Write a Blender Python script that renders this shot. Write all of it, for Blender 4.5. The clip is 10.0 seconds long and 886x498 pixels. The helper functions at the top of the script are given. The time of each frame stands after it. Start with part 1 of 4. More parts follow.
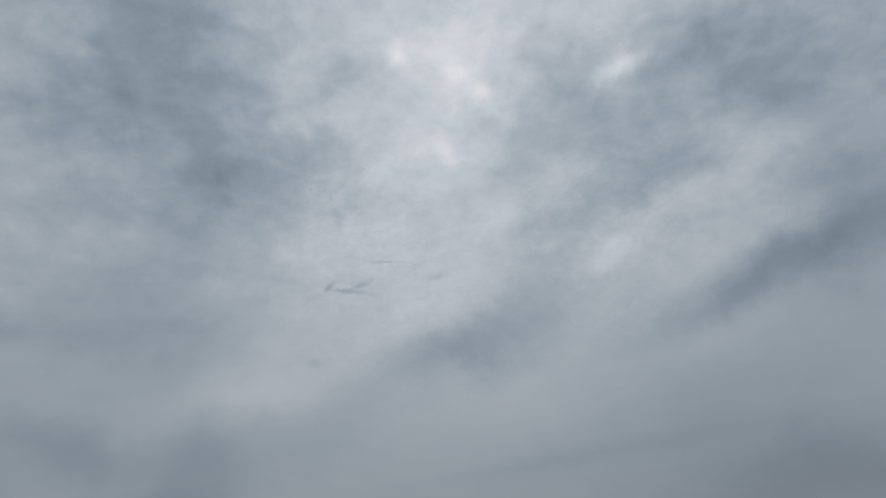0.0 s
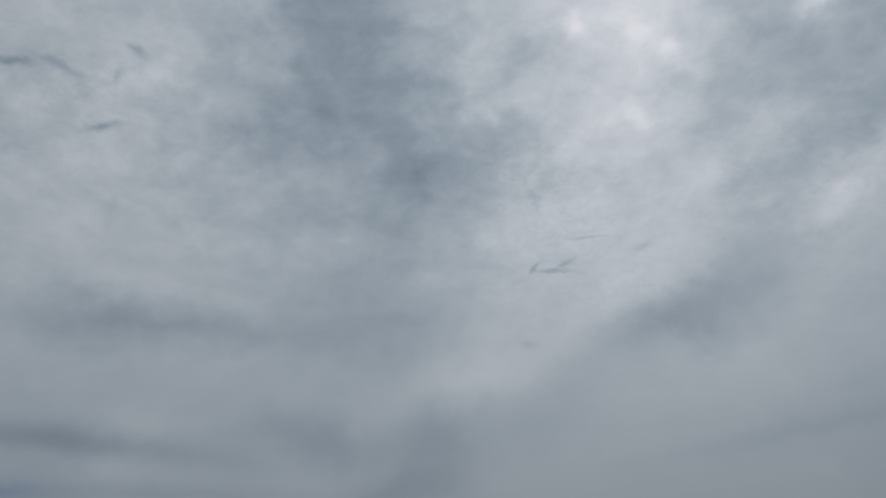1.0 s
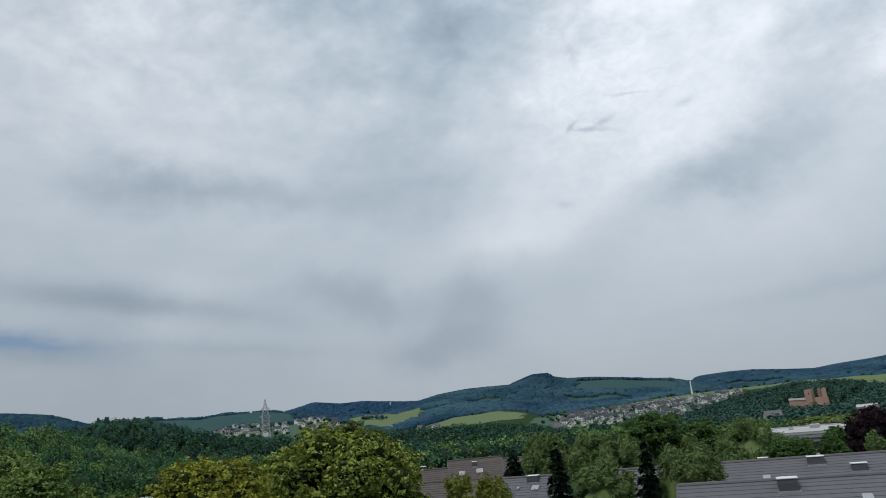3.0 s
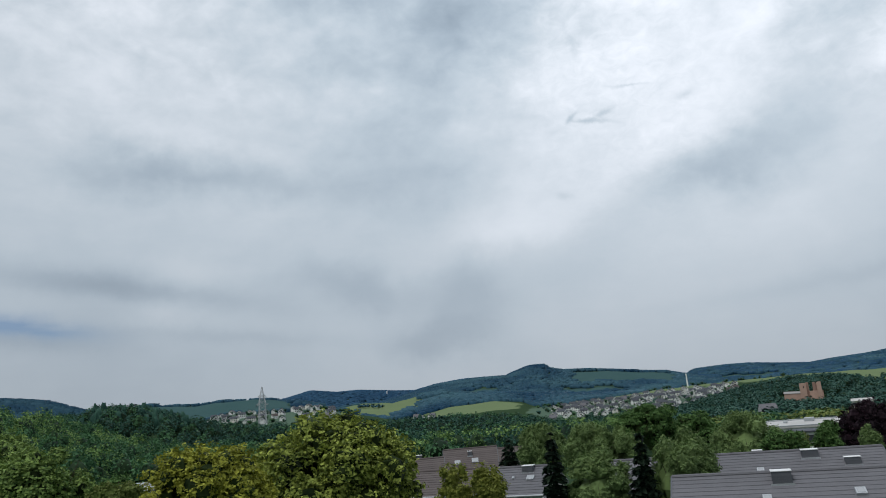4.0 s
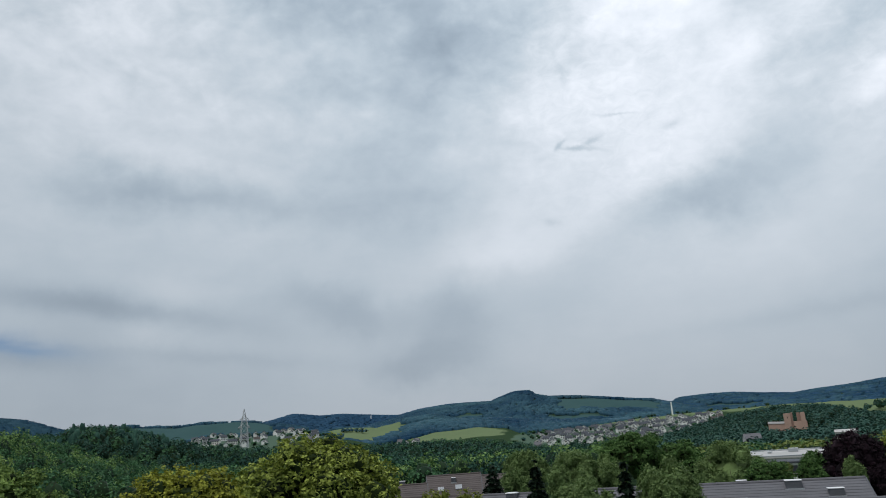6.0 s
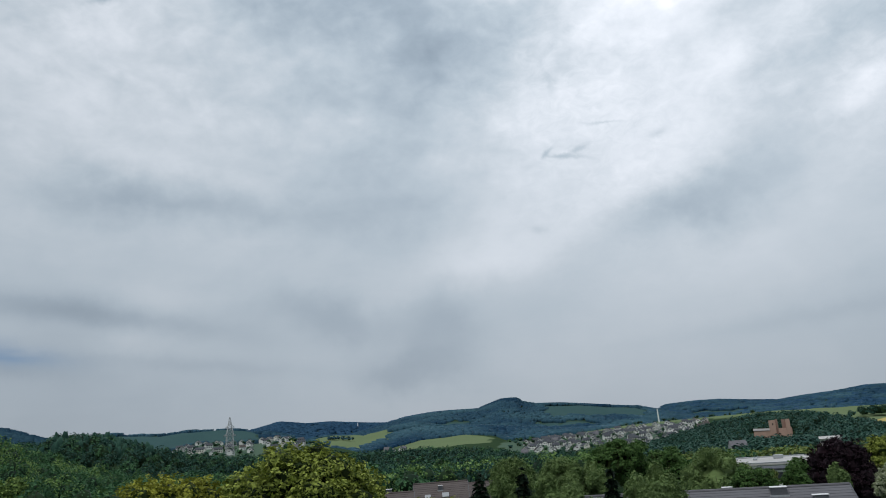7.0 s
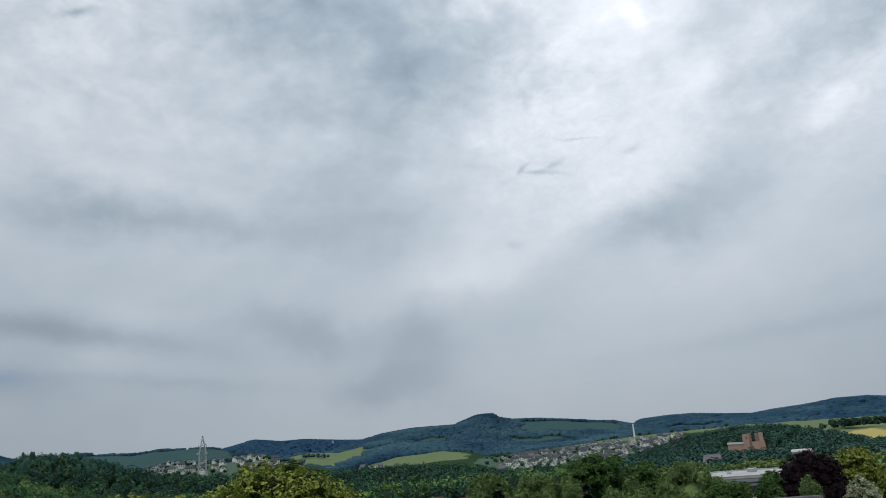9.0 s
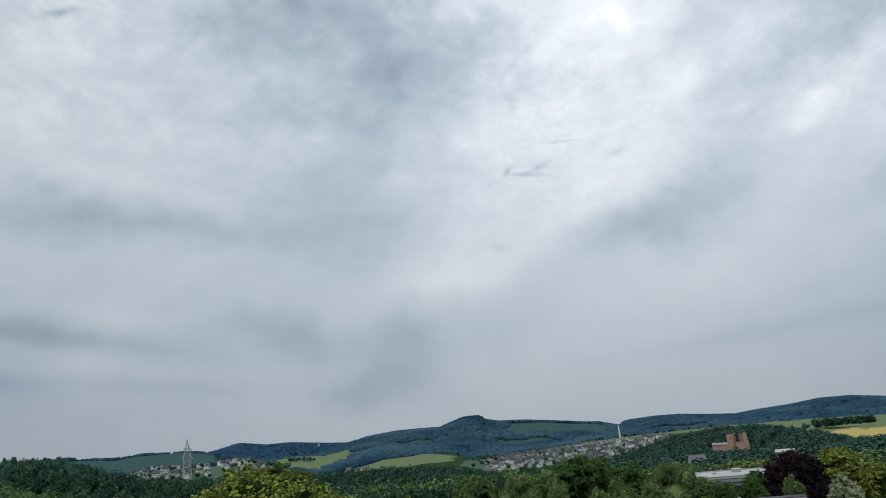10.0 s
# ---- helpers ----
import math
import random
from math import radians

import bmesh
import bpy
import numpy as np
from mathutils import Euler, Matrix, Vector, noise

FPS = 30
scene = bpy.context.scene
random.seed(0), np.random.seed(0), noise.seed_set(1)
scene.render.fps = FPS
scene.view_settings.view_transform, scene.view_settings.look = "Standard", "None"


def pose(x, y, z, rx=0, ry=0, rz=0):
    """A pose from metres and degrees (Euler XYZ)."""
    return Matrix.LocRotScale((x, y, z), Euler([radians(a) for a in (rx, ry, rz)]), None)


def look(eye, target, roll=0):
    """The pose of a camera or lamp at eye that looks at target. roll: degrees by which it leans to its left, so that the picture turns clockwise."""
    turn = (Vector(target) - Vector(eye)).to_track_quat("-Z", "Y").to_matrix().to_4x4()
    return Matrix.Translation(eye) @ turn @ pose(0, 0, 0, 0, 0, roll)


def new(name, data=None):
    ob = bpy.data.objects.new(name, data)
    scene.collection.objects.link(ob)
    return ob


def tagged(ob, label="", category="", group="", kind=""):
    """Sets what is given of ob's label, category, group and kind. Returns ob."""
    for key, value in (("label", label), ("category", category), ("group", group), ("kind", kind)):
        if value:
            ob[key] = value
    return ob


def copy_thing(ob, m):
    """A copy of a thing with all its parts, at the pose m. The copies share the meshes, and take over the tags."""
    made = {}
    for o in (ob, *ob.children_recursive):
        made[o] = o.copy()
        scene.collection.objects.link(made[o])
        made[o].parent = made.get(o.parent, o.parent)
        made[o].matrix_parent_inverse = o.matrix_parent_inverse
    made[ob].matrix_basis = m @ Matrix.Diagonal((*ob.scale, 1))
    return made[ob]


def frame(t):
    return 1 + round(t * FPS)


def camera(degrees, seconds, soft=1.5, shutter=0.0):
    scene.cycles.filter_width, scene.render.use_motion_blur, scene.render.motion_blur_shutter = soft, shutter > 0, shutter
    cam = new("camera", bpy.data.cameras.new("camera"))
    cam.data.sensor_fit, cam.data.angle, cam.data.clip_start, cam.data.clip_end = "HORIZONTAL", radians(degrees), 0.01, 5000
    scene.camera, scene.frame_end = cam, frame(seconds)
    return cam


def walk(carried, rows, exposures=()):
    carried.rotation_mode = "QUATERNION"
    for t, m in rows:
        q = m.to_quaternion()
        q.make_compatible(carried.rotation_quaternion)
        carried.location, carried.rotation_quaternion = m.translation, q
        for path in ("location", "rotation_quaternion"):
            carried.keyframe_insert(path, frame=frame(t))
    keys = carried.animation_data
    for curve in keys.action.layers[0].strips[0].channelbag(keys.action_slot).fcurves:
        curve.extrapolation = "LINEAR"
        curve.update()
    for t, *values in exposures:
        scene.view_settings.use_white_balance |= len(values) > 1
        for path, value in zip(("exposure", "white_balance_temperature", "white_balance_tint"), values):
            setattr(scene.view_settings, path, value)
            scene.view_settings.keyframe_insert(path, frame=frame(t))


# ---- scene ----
EYE = 13.5          # height of the lens over the lawn below it
PATH = [
    (0.0, -21.002, 23.832, -6.173), (0.5, -9.748, 24.648, -7.207), (1.0, -3.792, 23.942, -5.797),
    (1.5, -1.027, 22.704, -5.232), (2.0, -0.302, 20.94, -5.24), (2.5, -0.203, 18.541, -5.46),
    (2.6, -0.15, 17.35, -5.46), (2.7, -0.05, 16.15, -5.47), (2.8, 0.05, 14.98, -5.48), (2.9, 0.15, 14.08, -5.49),
    (3.0, 0.25, 13.444, -5.497), (3.2, 0.27, 12.90, -5.45), (3.7, 0.24, 12.62, -5.1), (4.3, 0.08, 12.83, -4.62), (4.5, 0.0, 13.2, -4.5),
    (5.0, -0.332, 13.646, -4.328), (5.5, -0.598, 14.126, -4.144), (6.2, -1.2, 14.55, -4.12), (7.0, -2.059, 14.943, -4.242),
    (7.5, -2.568, 15.282, -4.339), (8.0, -3.061, 15.595, -4.477), (8.5, -3.544, 15.836, -4.635),
    (9.0, -4.095, 16.008, -4.834), (9.5, -4.653, 16.013, -4.982), (10.0, -5.248, 16.08, -5.241),
]
cam = camera(62.48, 10.0, soft=1.0)
walk(cam, [(t, pose(0, 0, EYE, 90 + pitch, 0, yaw) @ pose(0, 0, 0, 0, 0, roll)) for t, yaw, pitch, roll in PATH],
     exposures=[(0.0, -0.66), (1.0, -0.69), (2.0, -0.2), (2.5, -0.08), (3.0, 0.05), (4.5, 0.15), (5.5, 0.12), (7.5, 0.03), (10.0, 0.02)])


# ---- sky and light ----
def bearing(az, el, r=1.0):
    """A direction from degrees clockwise of the y axis and degrees of rise."""
    a, e = radians(az), radians(el)
    return Vector((math.sin(a) * math.cos(e), math.cos(a) * math.cos(e), math.sin(e))) * r


SUN_AZ, SUN_EL = 222.0, 63.0
world = bpy.data.worlds.new("overcast_sky")
scene.world = world
world.use_nodes = True
wt = world.node_tree
wt.nodes.clear()


class Graph:
    """Small helper that adds nodes to a tree and links them."""

    def __init__(self, tree):
        self.tree = tree

    def node(self, kind, inputs=(), **props):
        n = self.tree.nodes.new(kind)
        if "operation" in props:
            n.operation = props["operation"]
        if "use_clamp" in props:
            n.use_clamp = props["use_clamp"]
        if "data_type" in props:
            n.data_type, n.blend_type = props["data_type"], props["blend_type"]
        if "interpolation_type" in props:
            n.interpolation_type = props["interpolation_type"]
        if "attribute_name" in props:
            n.attribute_name = props["attribute_name"]
        for key, v in dict(inputs).items():
            if isinstance(v, bpy.types.NodeSocket):
                self.tree.links.new(v, n.inputs[key])
            else:
                n.inputs[key].default_value = v
        return n

    def math(self, op, a, b=0.0, c=0.0, clamp=False):
        return self.node("ShaderNodeMath", {0: a, 1: b, 2: c}, operation=op, use_clamp=clamp).outputs[0]

    def vec(self, op, a, b=(0, 0, 0)):
        n = self.node("ShaderNodeVectorMath", {0: a, 1: b}, operation=op)
        return n.outputs["Value"] if op in ("DOT_PRODUCT", "LENGTH") else n.outputs[0]

    def noise(self, vector, scale, detail=4.0, rough=0.55, distortion=0.0):
        return self.node("ShaderNodeTexNoise", {"Vector": vector, "Scale": scale, "Detail": detail, "Roughness": rough, "Distortion": distortion})

    def ramp(self, fac, stops, interpolation="EASE"):
        n = self.node("ShaderNodeValToRGB", {"Fac": fac})
        n.color_ramp.interpolation = interpolation
        e = n.color_ramp.elements
        while len(e) < len(stops):
            e.new(0.5)
        for el, (p, c) in zip(e, stops):
            el.position, el.color = p, (*c, 1)
        return n.outputs[0]

    def mix(self, fac, a, b, blend="MIX"):
        n = self.node("ShaderNodeMix", data_type="RGBA", blend_type=blend)
        for key, v in (("Factor", fac), ("A", a), ("B", b)):
            s = [i for i in n.inputs if i.name == key and (i.type == "RGBA" or key == "Factor" and i.type == "VALUE")][0]
            if isinstance(v, bpy.types.NodeSocket):
                self.tree.links.new(v, s)
            else:
                s.default_value = v if key == "Factor" else (*v, 1) if len(v) == 3 else v
        return [o for o in n.outputs if o.type == "RGBA"][0]


g = Graph(wt)
way = g.vec("NORMALIZE", g.node("ShaderNodeTexCoord").outputs["Generated"])
# billows: the direction is shaken by two sizes of noise before the cloud masses are laid out
shake = g.vec("SUBTRACT", g.noise(way, 5.0, 5.0, 0.55).outputs["Color"], (0.5, 0.5, 0.5))
shaken = g.vec("ADD", way, g.vec("MULTIPLY", shake, (0.17, 0.17, 0.13)))
fine = g.vec("SUBTRACT", g.noise(way, 26.0, 4.0, 0.6).outputs["Color"], (0.5, 0.5, 0.5))
shaken = g.vec("ADD", shaken, g.vec("MULTIPLY", fine, (0.03, 0.03, 0.025)))
crisp = g.vec("ADD", way, g.vec("MULTIPLY", fine, (0.022, 0.022, 0.018)))

# cloud masses: bearing, rise, half length, half height (degrees), lean, weight (dark below 0, bright above 0)
DARK = [
    (-4.8, 41.0, 4.6, 7.0, 5, -0.30), (3.5, 31.3, 8.0, 2.6, 2, -0.28), (1.0, 35.5, 4.5, 4.5, -25, -0.18),
    (-23.0, 18.5, 5.0, 1.7, 4, -0.26), (-13.5, 18.5, 5.0, 1.3, 0, -0.14), (-2.0, 18.0, 5.5, 3.0, 10, -0.17), (2.2, 9.0, 3.4, 3.6, 35, -0.24),
    (-6.5, 10.0, 4.8, 1.8, -10, -0.2), (21.5, 15.6, 5.4, 1.9, 16, -0.36), (27.5, 19.5, 4.0, 2.2, 28, -0.11),
    (34.5, 33.2, 5.5, 3.4, -12, -0.36), (45.0, 35.0, 8.0, 3.8, -12, -0.34), (13.9, 37.2, 2.8, 2.0, 0, -0.22),
]
DARK2 = [
    (47.0, 17.5, 7.5, 1.6, 12, -0.42), (53.5, 23.0, 4.5, 4.0, 30, -0.34), 
    (38.0, 26.5, 5.0, 2.2, 5, -0.2), (28.5, 30.0, 3.0, 1.8, 0, -0.14), (32.0, 24.8, 3.4, 1.6, 20, -0.15), (-1.0, 5.5, 4.0, 1.4, -5, -0.2),
    (47.0, 3.0, 9.0, 2.2, 5, -0.3),
]
BANDS = [
    (-26.0, 11.0, 6.5, 0.9, -6, -0.19), (-20.0, 10.0, 6.0, 0.7, -8, -0.12), (-30.5, 7.2, 5.0, 0.7, -6, -0.14), (-18.0, 7.0, 8.0, 0.5, -5, -0.08), (30.0, 7.0, 10.0, 0.6, 3, -0.07),
]
BRIGHT = [
    (23.5, 38.5, 5.5, 5.5, -10, 0.16), (20.5, 30.5, 5.0, 2.6, 15, 0.16), (25.5, 24.5, 5.5, 3.0, 25, 0.16), (12.5, 23.8, 6.0, 2.4, 8, 0.14),
    (-9.0, 24.8, 5.0, 1.2, -3, 0.14), (34.5, 22.3, 3.5, 0.9, 22, 0.15), (43.5, 24.5, 5.0, 1.6, 18, 0.17), (38.7, 35.2, 2.2, 0.9, 10, 0.34),
    (5.0, 13.5, 5.0, 1.6, 10, 0.08), (-24.0, 31.0, 7.0, 6.0, 0, 0.10), (30.0, 12.0, 8.0, 2.5, 12, 0.05),
]
SPARKS = [
    (18.4, 38.9, 0.7, 0.8, 0, 0.204), (24.2, 37.1, 1.0, 0.8, 20, 0.18), (26.2, 35.5, 0.7, 1.1, 30, 0.18), (22.3, 31.2, 0.6, 1.0, 25, 0.156), (-8.2, 25.2, 0.7, 0.4, 0, 0.06), (-4.8, 25.2, 0.8, 0.3, 0, 0.048),
    (10.5, 30.0, 1.2, 0.25, 10, 0.06), (7.0, 33.8, 0.5, 0.6, 40, 0.12), (9.5, 33.6, 0.6, 0.7, 40, 0.096), (30.2, 23.0, 1.3, 0.4, 28, 0.06),
]
BROAD_THIN = [
    (37, 37, 12, 6, 20, 0.22), (19, 16, 8, 4, 0, 0.14), (13, 37, 8, 4, 20, 0.16), (46, 19, 8, 4, 20, 0.15),
    (-2, 31, 3.5, 2.5, 20, 0.15), (34, 25, 3.5, 2.5, 20, 0.12), (37, 34, 3.5, 2.5, 0, 0.2), (-20, 10, 3.5, 2.5, 0, 0.16),
    (4, 16, 5, 3.2, 20, 0.09), (-20, 22, 5, 3.2, 0, 0.09), (52, 25, 3.5, 2.5, 0, 0.09), (1, 10, 5, 3.2, 20, 0.07),
    (1, 40, 3.5, 2.5, 20, 0.11), (22, 19, 8, 4, 0, 0.08),
]
BROAD_THICK = [
    (-5, 25, 8, 4, 0, -0.2), (-23, 7, 12, 6, 0, -0.17), (40, 7, 12, 6, 0, -0.15), (-11, 34, 5, 3.2, 20, -0.14),
    (55, 31, 5, 3.2, 0, -0.12), (7, 28, 5, 3.2, 0, -0.1), (52, 16, 5, 3.2, 20, -0.11), (10, 10, 3.5, 2.5, 20, -0.07),
    (43, 25, 3.5, 2.5, 20, -0.09), (4, 37, 3.5, 2.5, 20, -0.09), (-29, 31, 8, 4, 0, -0.06), (25, 25, 3.5, 2.5, 20, -0.07),
]
WISPS = [
    (12.6, 21.1, 1.0, 0.14, -6, -0.26), (11.4, 21.5, 0.42, 0.16, 35, -0.26), (13.7, 21.6, 0.5, 0.16, 28, -0.18), (12.3, 26.9, 0.3, 0.5, 10, -0.16),
    (16.0, 23.2, 1.2, 0.10, -8, -0.14), (-24.6, 32.6, 0.9, 0.22, 22, -0.30), (-28.6, 36.2, 1.2, 0.25, -12, -0.22), (-22.7, 38.3, 0.6, 0.25, -25, -0.24),
    (10.0, 15.7, 0.6, 0.2, -20, -0.08), (-31.8, 35.8, 1.0, 0.3, 5, -0.3), (-24.0, 36.2, 0.3, 0.6, -25, -0.2), (20.1, 21.7, 0.7, 0.3, 20, -0.14),
]


def masses(rows, vector):
    total = None
    for az, el, long, high, lean, weight in rows:
        c = bearing(az, el)
        right = Vector((math.cos(radians(az)), -math.sin(radians(az)), 0))
        up = right.cross(c)
        k = radians(lean)
        u, v = (right * math.cos(k) + up * math.sin(k)) / radians(long), (up * math.cos(k) - right * math.sin(k)) / radians(high)
        off = g.vec("SUBTRACT", vector, c)
        a, b = g.vec("DOT_PRODUCT", off, u), g.vec("DOT_PRODUCT", off, v)
        depth = g.vec("DOT_PRODUCT", off, c / 0.35)
        r2 = g.math("MULTIPLY_ADD", a, a, g.math("MULTIPLY_ADD", b, b, g.math("MULTIPLY", depth, depth)))
        bell = g.math("POWER", 2.718, g.math("MULTIPLY", r2, -0.8))
        total = g.math("MULTIPLY_ADD", bell, weight, total if total is not None else 0.0)
    return total


# billows and dapples of the cloud deck, stronger aloft than in the dull layer near the ground
lift = g.math("MAXIMUM", g.node("ShaderNodeSeparateXYZ", {0: way}).outputs["Z"], 0.0)
squash = g.vec("MULTIPLY", way, (1.0, 1.0, 1.5))
broad = g.math("SUBTRACT", g.noise(squash, 2.6, 5.0, 0.5, 0.3).outputs[0], 0.5)
small = g.math("SUBTRACT", g.noise(squash, 8.5, 4.0, 0.5, 0.5).outputs[0], 0.5)
puff = g.math("SUBTRACT", g.noise(squash, 13.0, 6.0, 0.58, 0.25).outputs[0], 0.5)
dapple = g.math("SUBTRACT", g.noise(squash, 24.0, 3.0, 0.5, 0.4).outputs[0], 0.5)
streak = g.math("SUBTRACT", g.noise(g.vec("MULTIPLY", way, (1.0, 1.0, 5.0)), 7.0, 4.0, 0.55, 0.3).outputs[0], 0.5)
aloft = g.node("ShaderNodeMapRange", {"Value": lift, "From Min": 0.16, "From Max": 0.6}, interpolation_type="SMOOTHSTEP").outputs[0]
cover = g.math("MULTIPLY_ADD", broad, 0.06, g.math("MULTIPLY_ADD", aloft, 0.05, 0.53))
cover = g.math("MULTIPLY_ADD", small, g.math("MULTIPLY_ADD", aloft, 0.12, 0.06), cover)
cover = g.math("MULTIPLY_ADD", puff, g.math("MULTIPLY_ADD", aloft, 0.42, 0.03), cover)
cover = g.math("MULTIPLY_ADD", dapple, g.math("MULTIPLY_ADD", aloft, 0.24, 0.03), cover)
cover = g.math("MULTIPLY_ADD", streak, 0.06, cover)
for rows, vector in ((DARK, shaken), (DARK2, shaken), (BRIGHT, shaken), (BROAD_THIN, shaken), (BROAD_THICK, shaken), (BANDS, crisp), (SPARKS, crisp), (WISPS, crisp)):
    cover = g.math("ADD", cover, masses(rows, vector))
# a patch of small ripples where the deck is thin
ripple = g.math("SUBTRACT", g.noise(g.vec("MULTIPLY", way, (1.0, 1.0, 1.6)), 46.0, 4.0, 0.6, 0.8).outputs[0], 0.5)
cover = g.math("MULTIPLY_ADD", ripple, masses([(15.0, 24.0, 6.0, 9.0, 10, 0.26), (-26.0, 35.0, 6.0, 4.0, 0, 0.22), (36.0, 24.0, 9.0, 6.0, 10, 0.2)], shaken), cover)
cloud = g.ramp(cover, [(0.0, (0.205, 0.265, 0.335)), (0.3, (0.35, 0.425, 0.503)), (0.45, (0.457, 0.533, 0.607)), (0.55, (0.54, 0.605, 0.674)), (0.8, (0.775, 0.82, 0.893)), (1.0, (0.99, 1.0, 1.06))], "LINEAR")
# a duller, greyer belt of haze towards the ground
belt = g.math("POWER", 2.718, g.math("MULTIPLY", lift, -6.0))
cloud = g.mix(g.math("MULTIPLY", belt, 0.7), cloud, (0.309, 0.342, 0.380))
# the deck is thinner and brighter round the hidden sun
near_sun = g.vec("DOT_PRODUCT", way, bearing(26, 44))
# the unseen sky behind is dimmed to cut fill light on the trees
veil = g.ramp(g.math("MULTIPLY_ADD", near_sun, 0.5, 0.5), [(0.0, (0.55, 0.55, 0.55)), (0.5, (0.68, 0.68, 0.68)), (0.75, (0.93, 0.93, 0.93)), (0.88, (1.0, 1.0, 1.0)), (1.0, (1.15, 1.15, 1.15))], "LINEAR")
cloud = g.vec("MULTIPLY", cloud, veil)
# a gap with blue sky behind the clouds
gap = g.math("MULTIPLY", masses([(-31.0, 8.1, 3.8, 0.6, -7, 1.0)], crisp), g.math("MULTIPLY_ADD", streak, 2.0, 0.95), clamp=True)
sky = g.node("ShaderNodeTexSky")
sky.sky_type, sky.sun_disc, sky.sun_elevation, sky.sun_rotation = "NISHITA", False, radians(SUN_EL), radians(SUN_AZ)
blue = g.vec("MULTIPLY", sky.outputs[0], (0.050, 0.059, 0.074))
out = g.mix(g.math("MULTIPLY", gap, 0.75), cloud, blue)
back = g.node("ShaderNodeBackground", {"Color": out, "Strength": 1.0})
g.node("ShaderNodeOutputWorld", {"Surface": back.outputs[0]})

sun = new("sun", bpy.data.lights.new("sun", "SUN"))
sun.data.energy, sun.data.angle, sun.data.color = 1.5, radians(20), (1.0, 0.985, 0.96)
sun.matrix_world = look(bearing(SUN_AZ, SUN_EL, 100), (0, 0, 0))

# ---- land ----
def hill_height(az, r, crest_r, front, back, knots, drop=0.0):
    """Height of one hill over the eye's level datum; its crest lies crest_r away and rises as the knots say (bearing, degrees)."""
    a, e = np.array(knots).T
    top = EYE + crest_r * np.tan(np.radians(np.interp(az, a, e))) - drop
    s = np.where(r < crest_r, (r - crest_r + front) / front, (crest_r + back - r) / back)
    s = np.clip(s, 0, 1)
    return top, s * s * (3 - 2 * s)


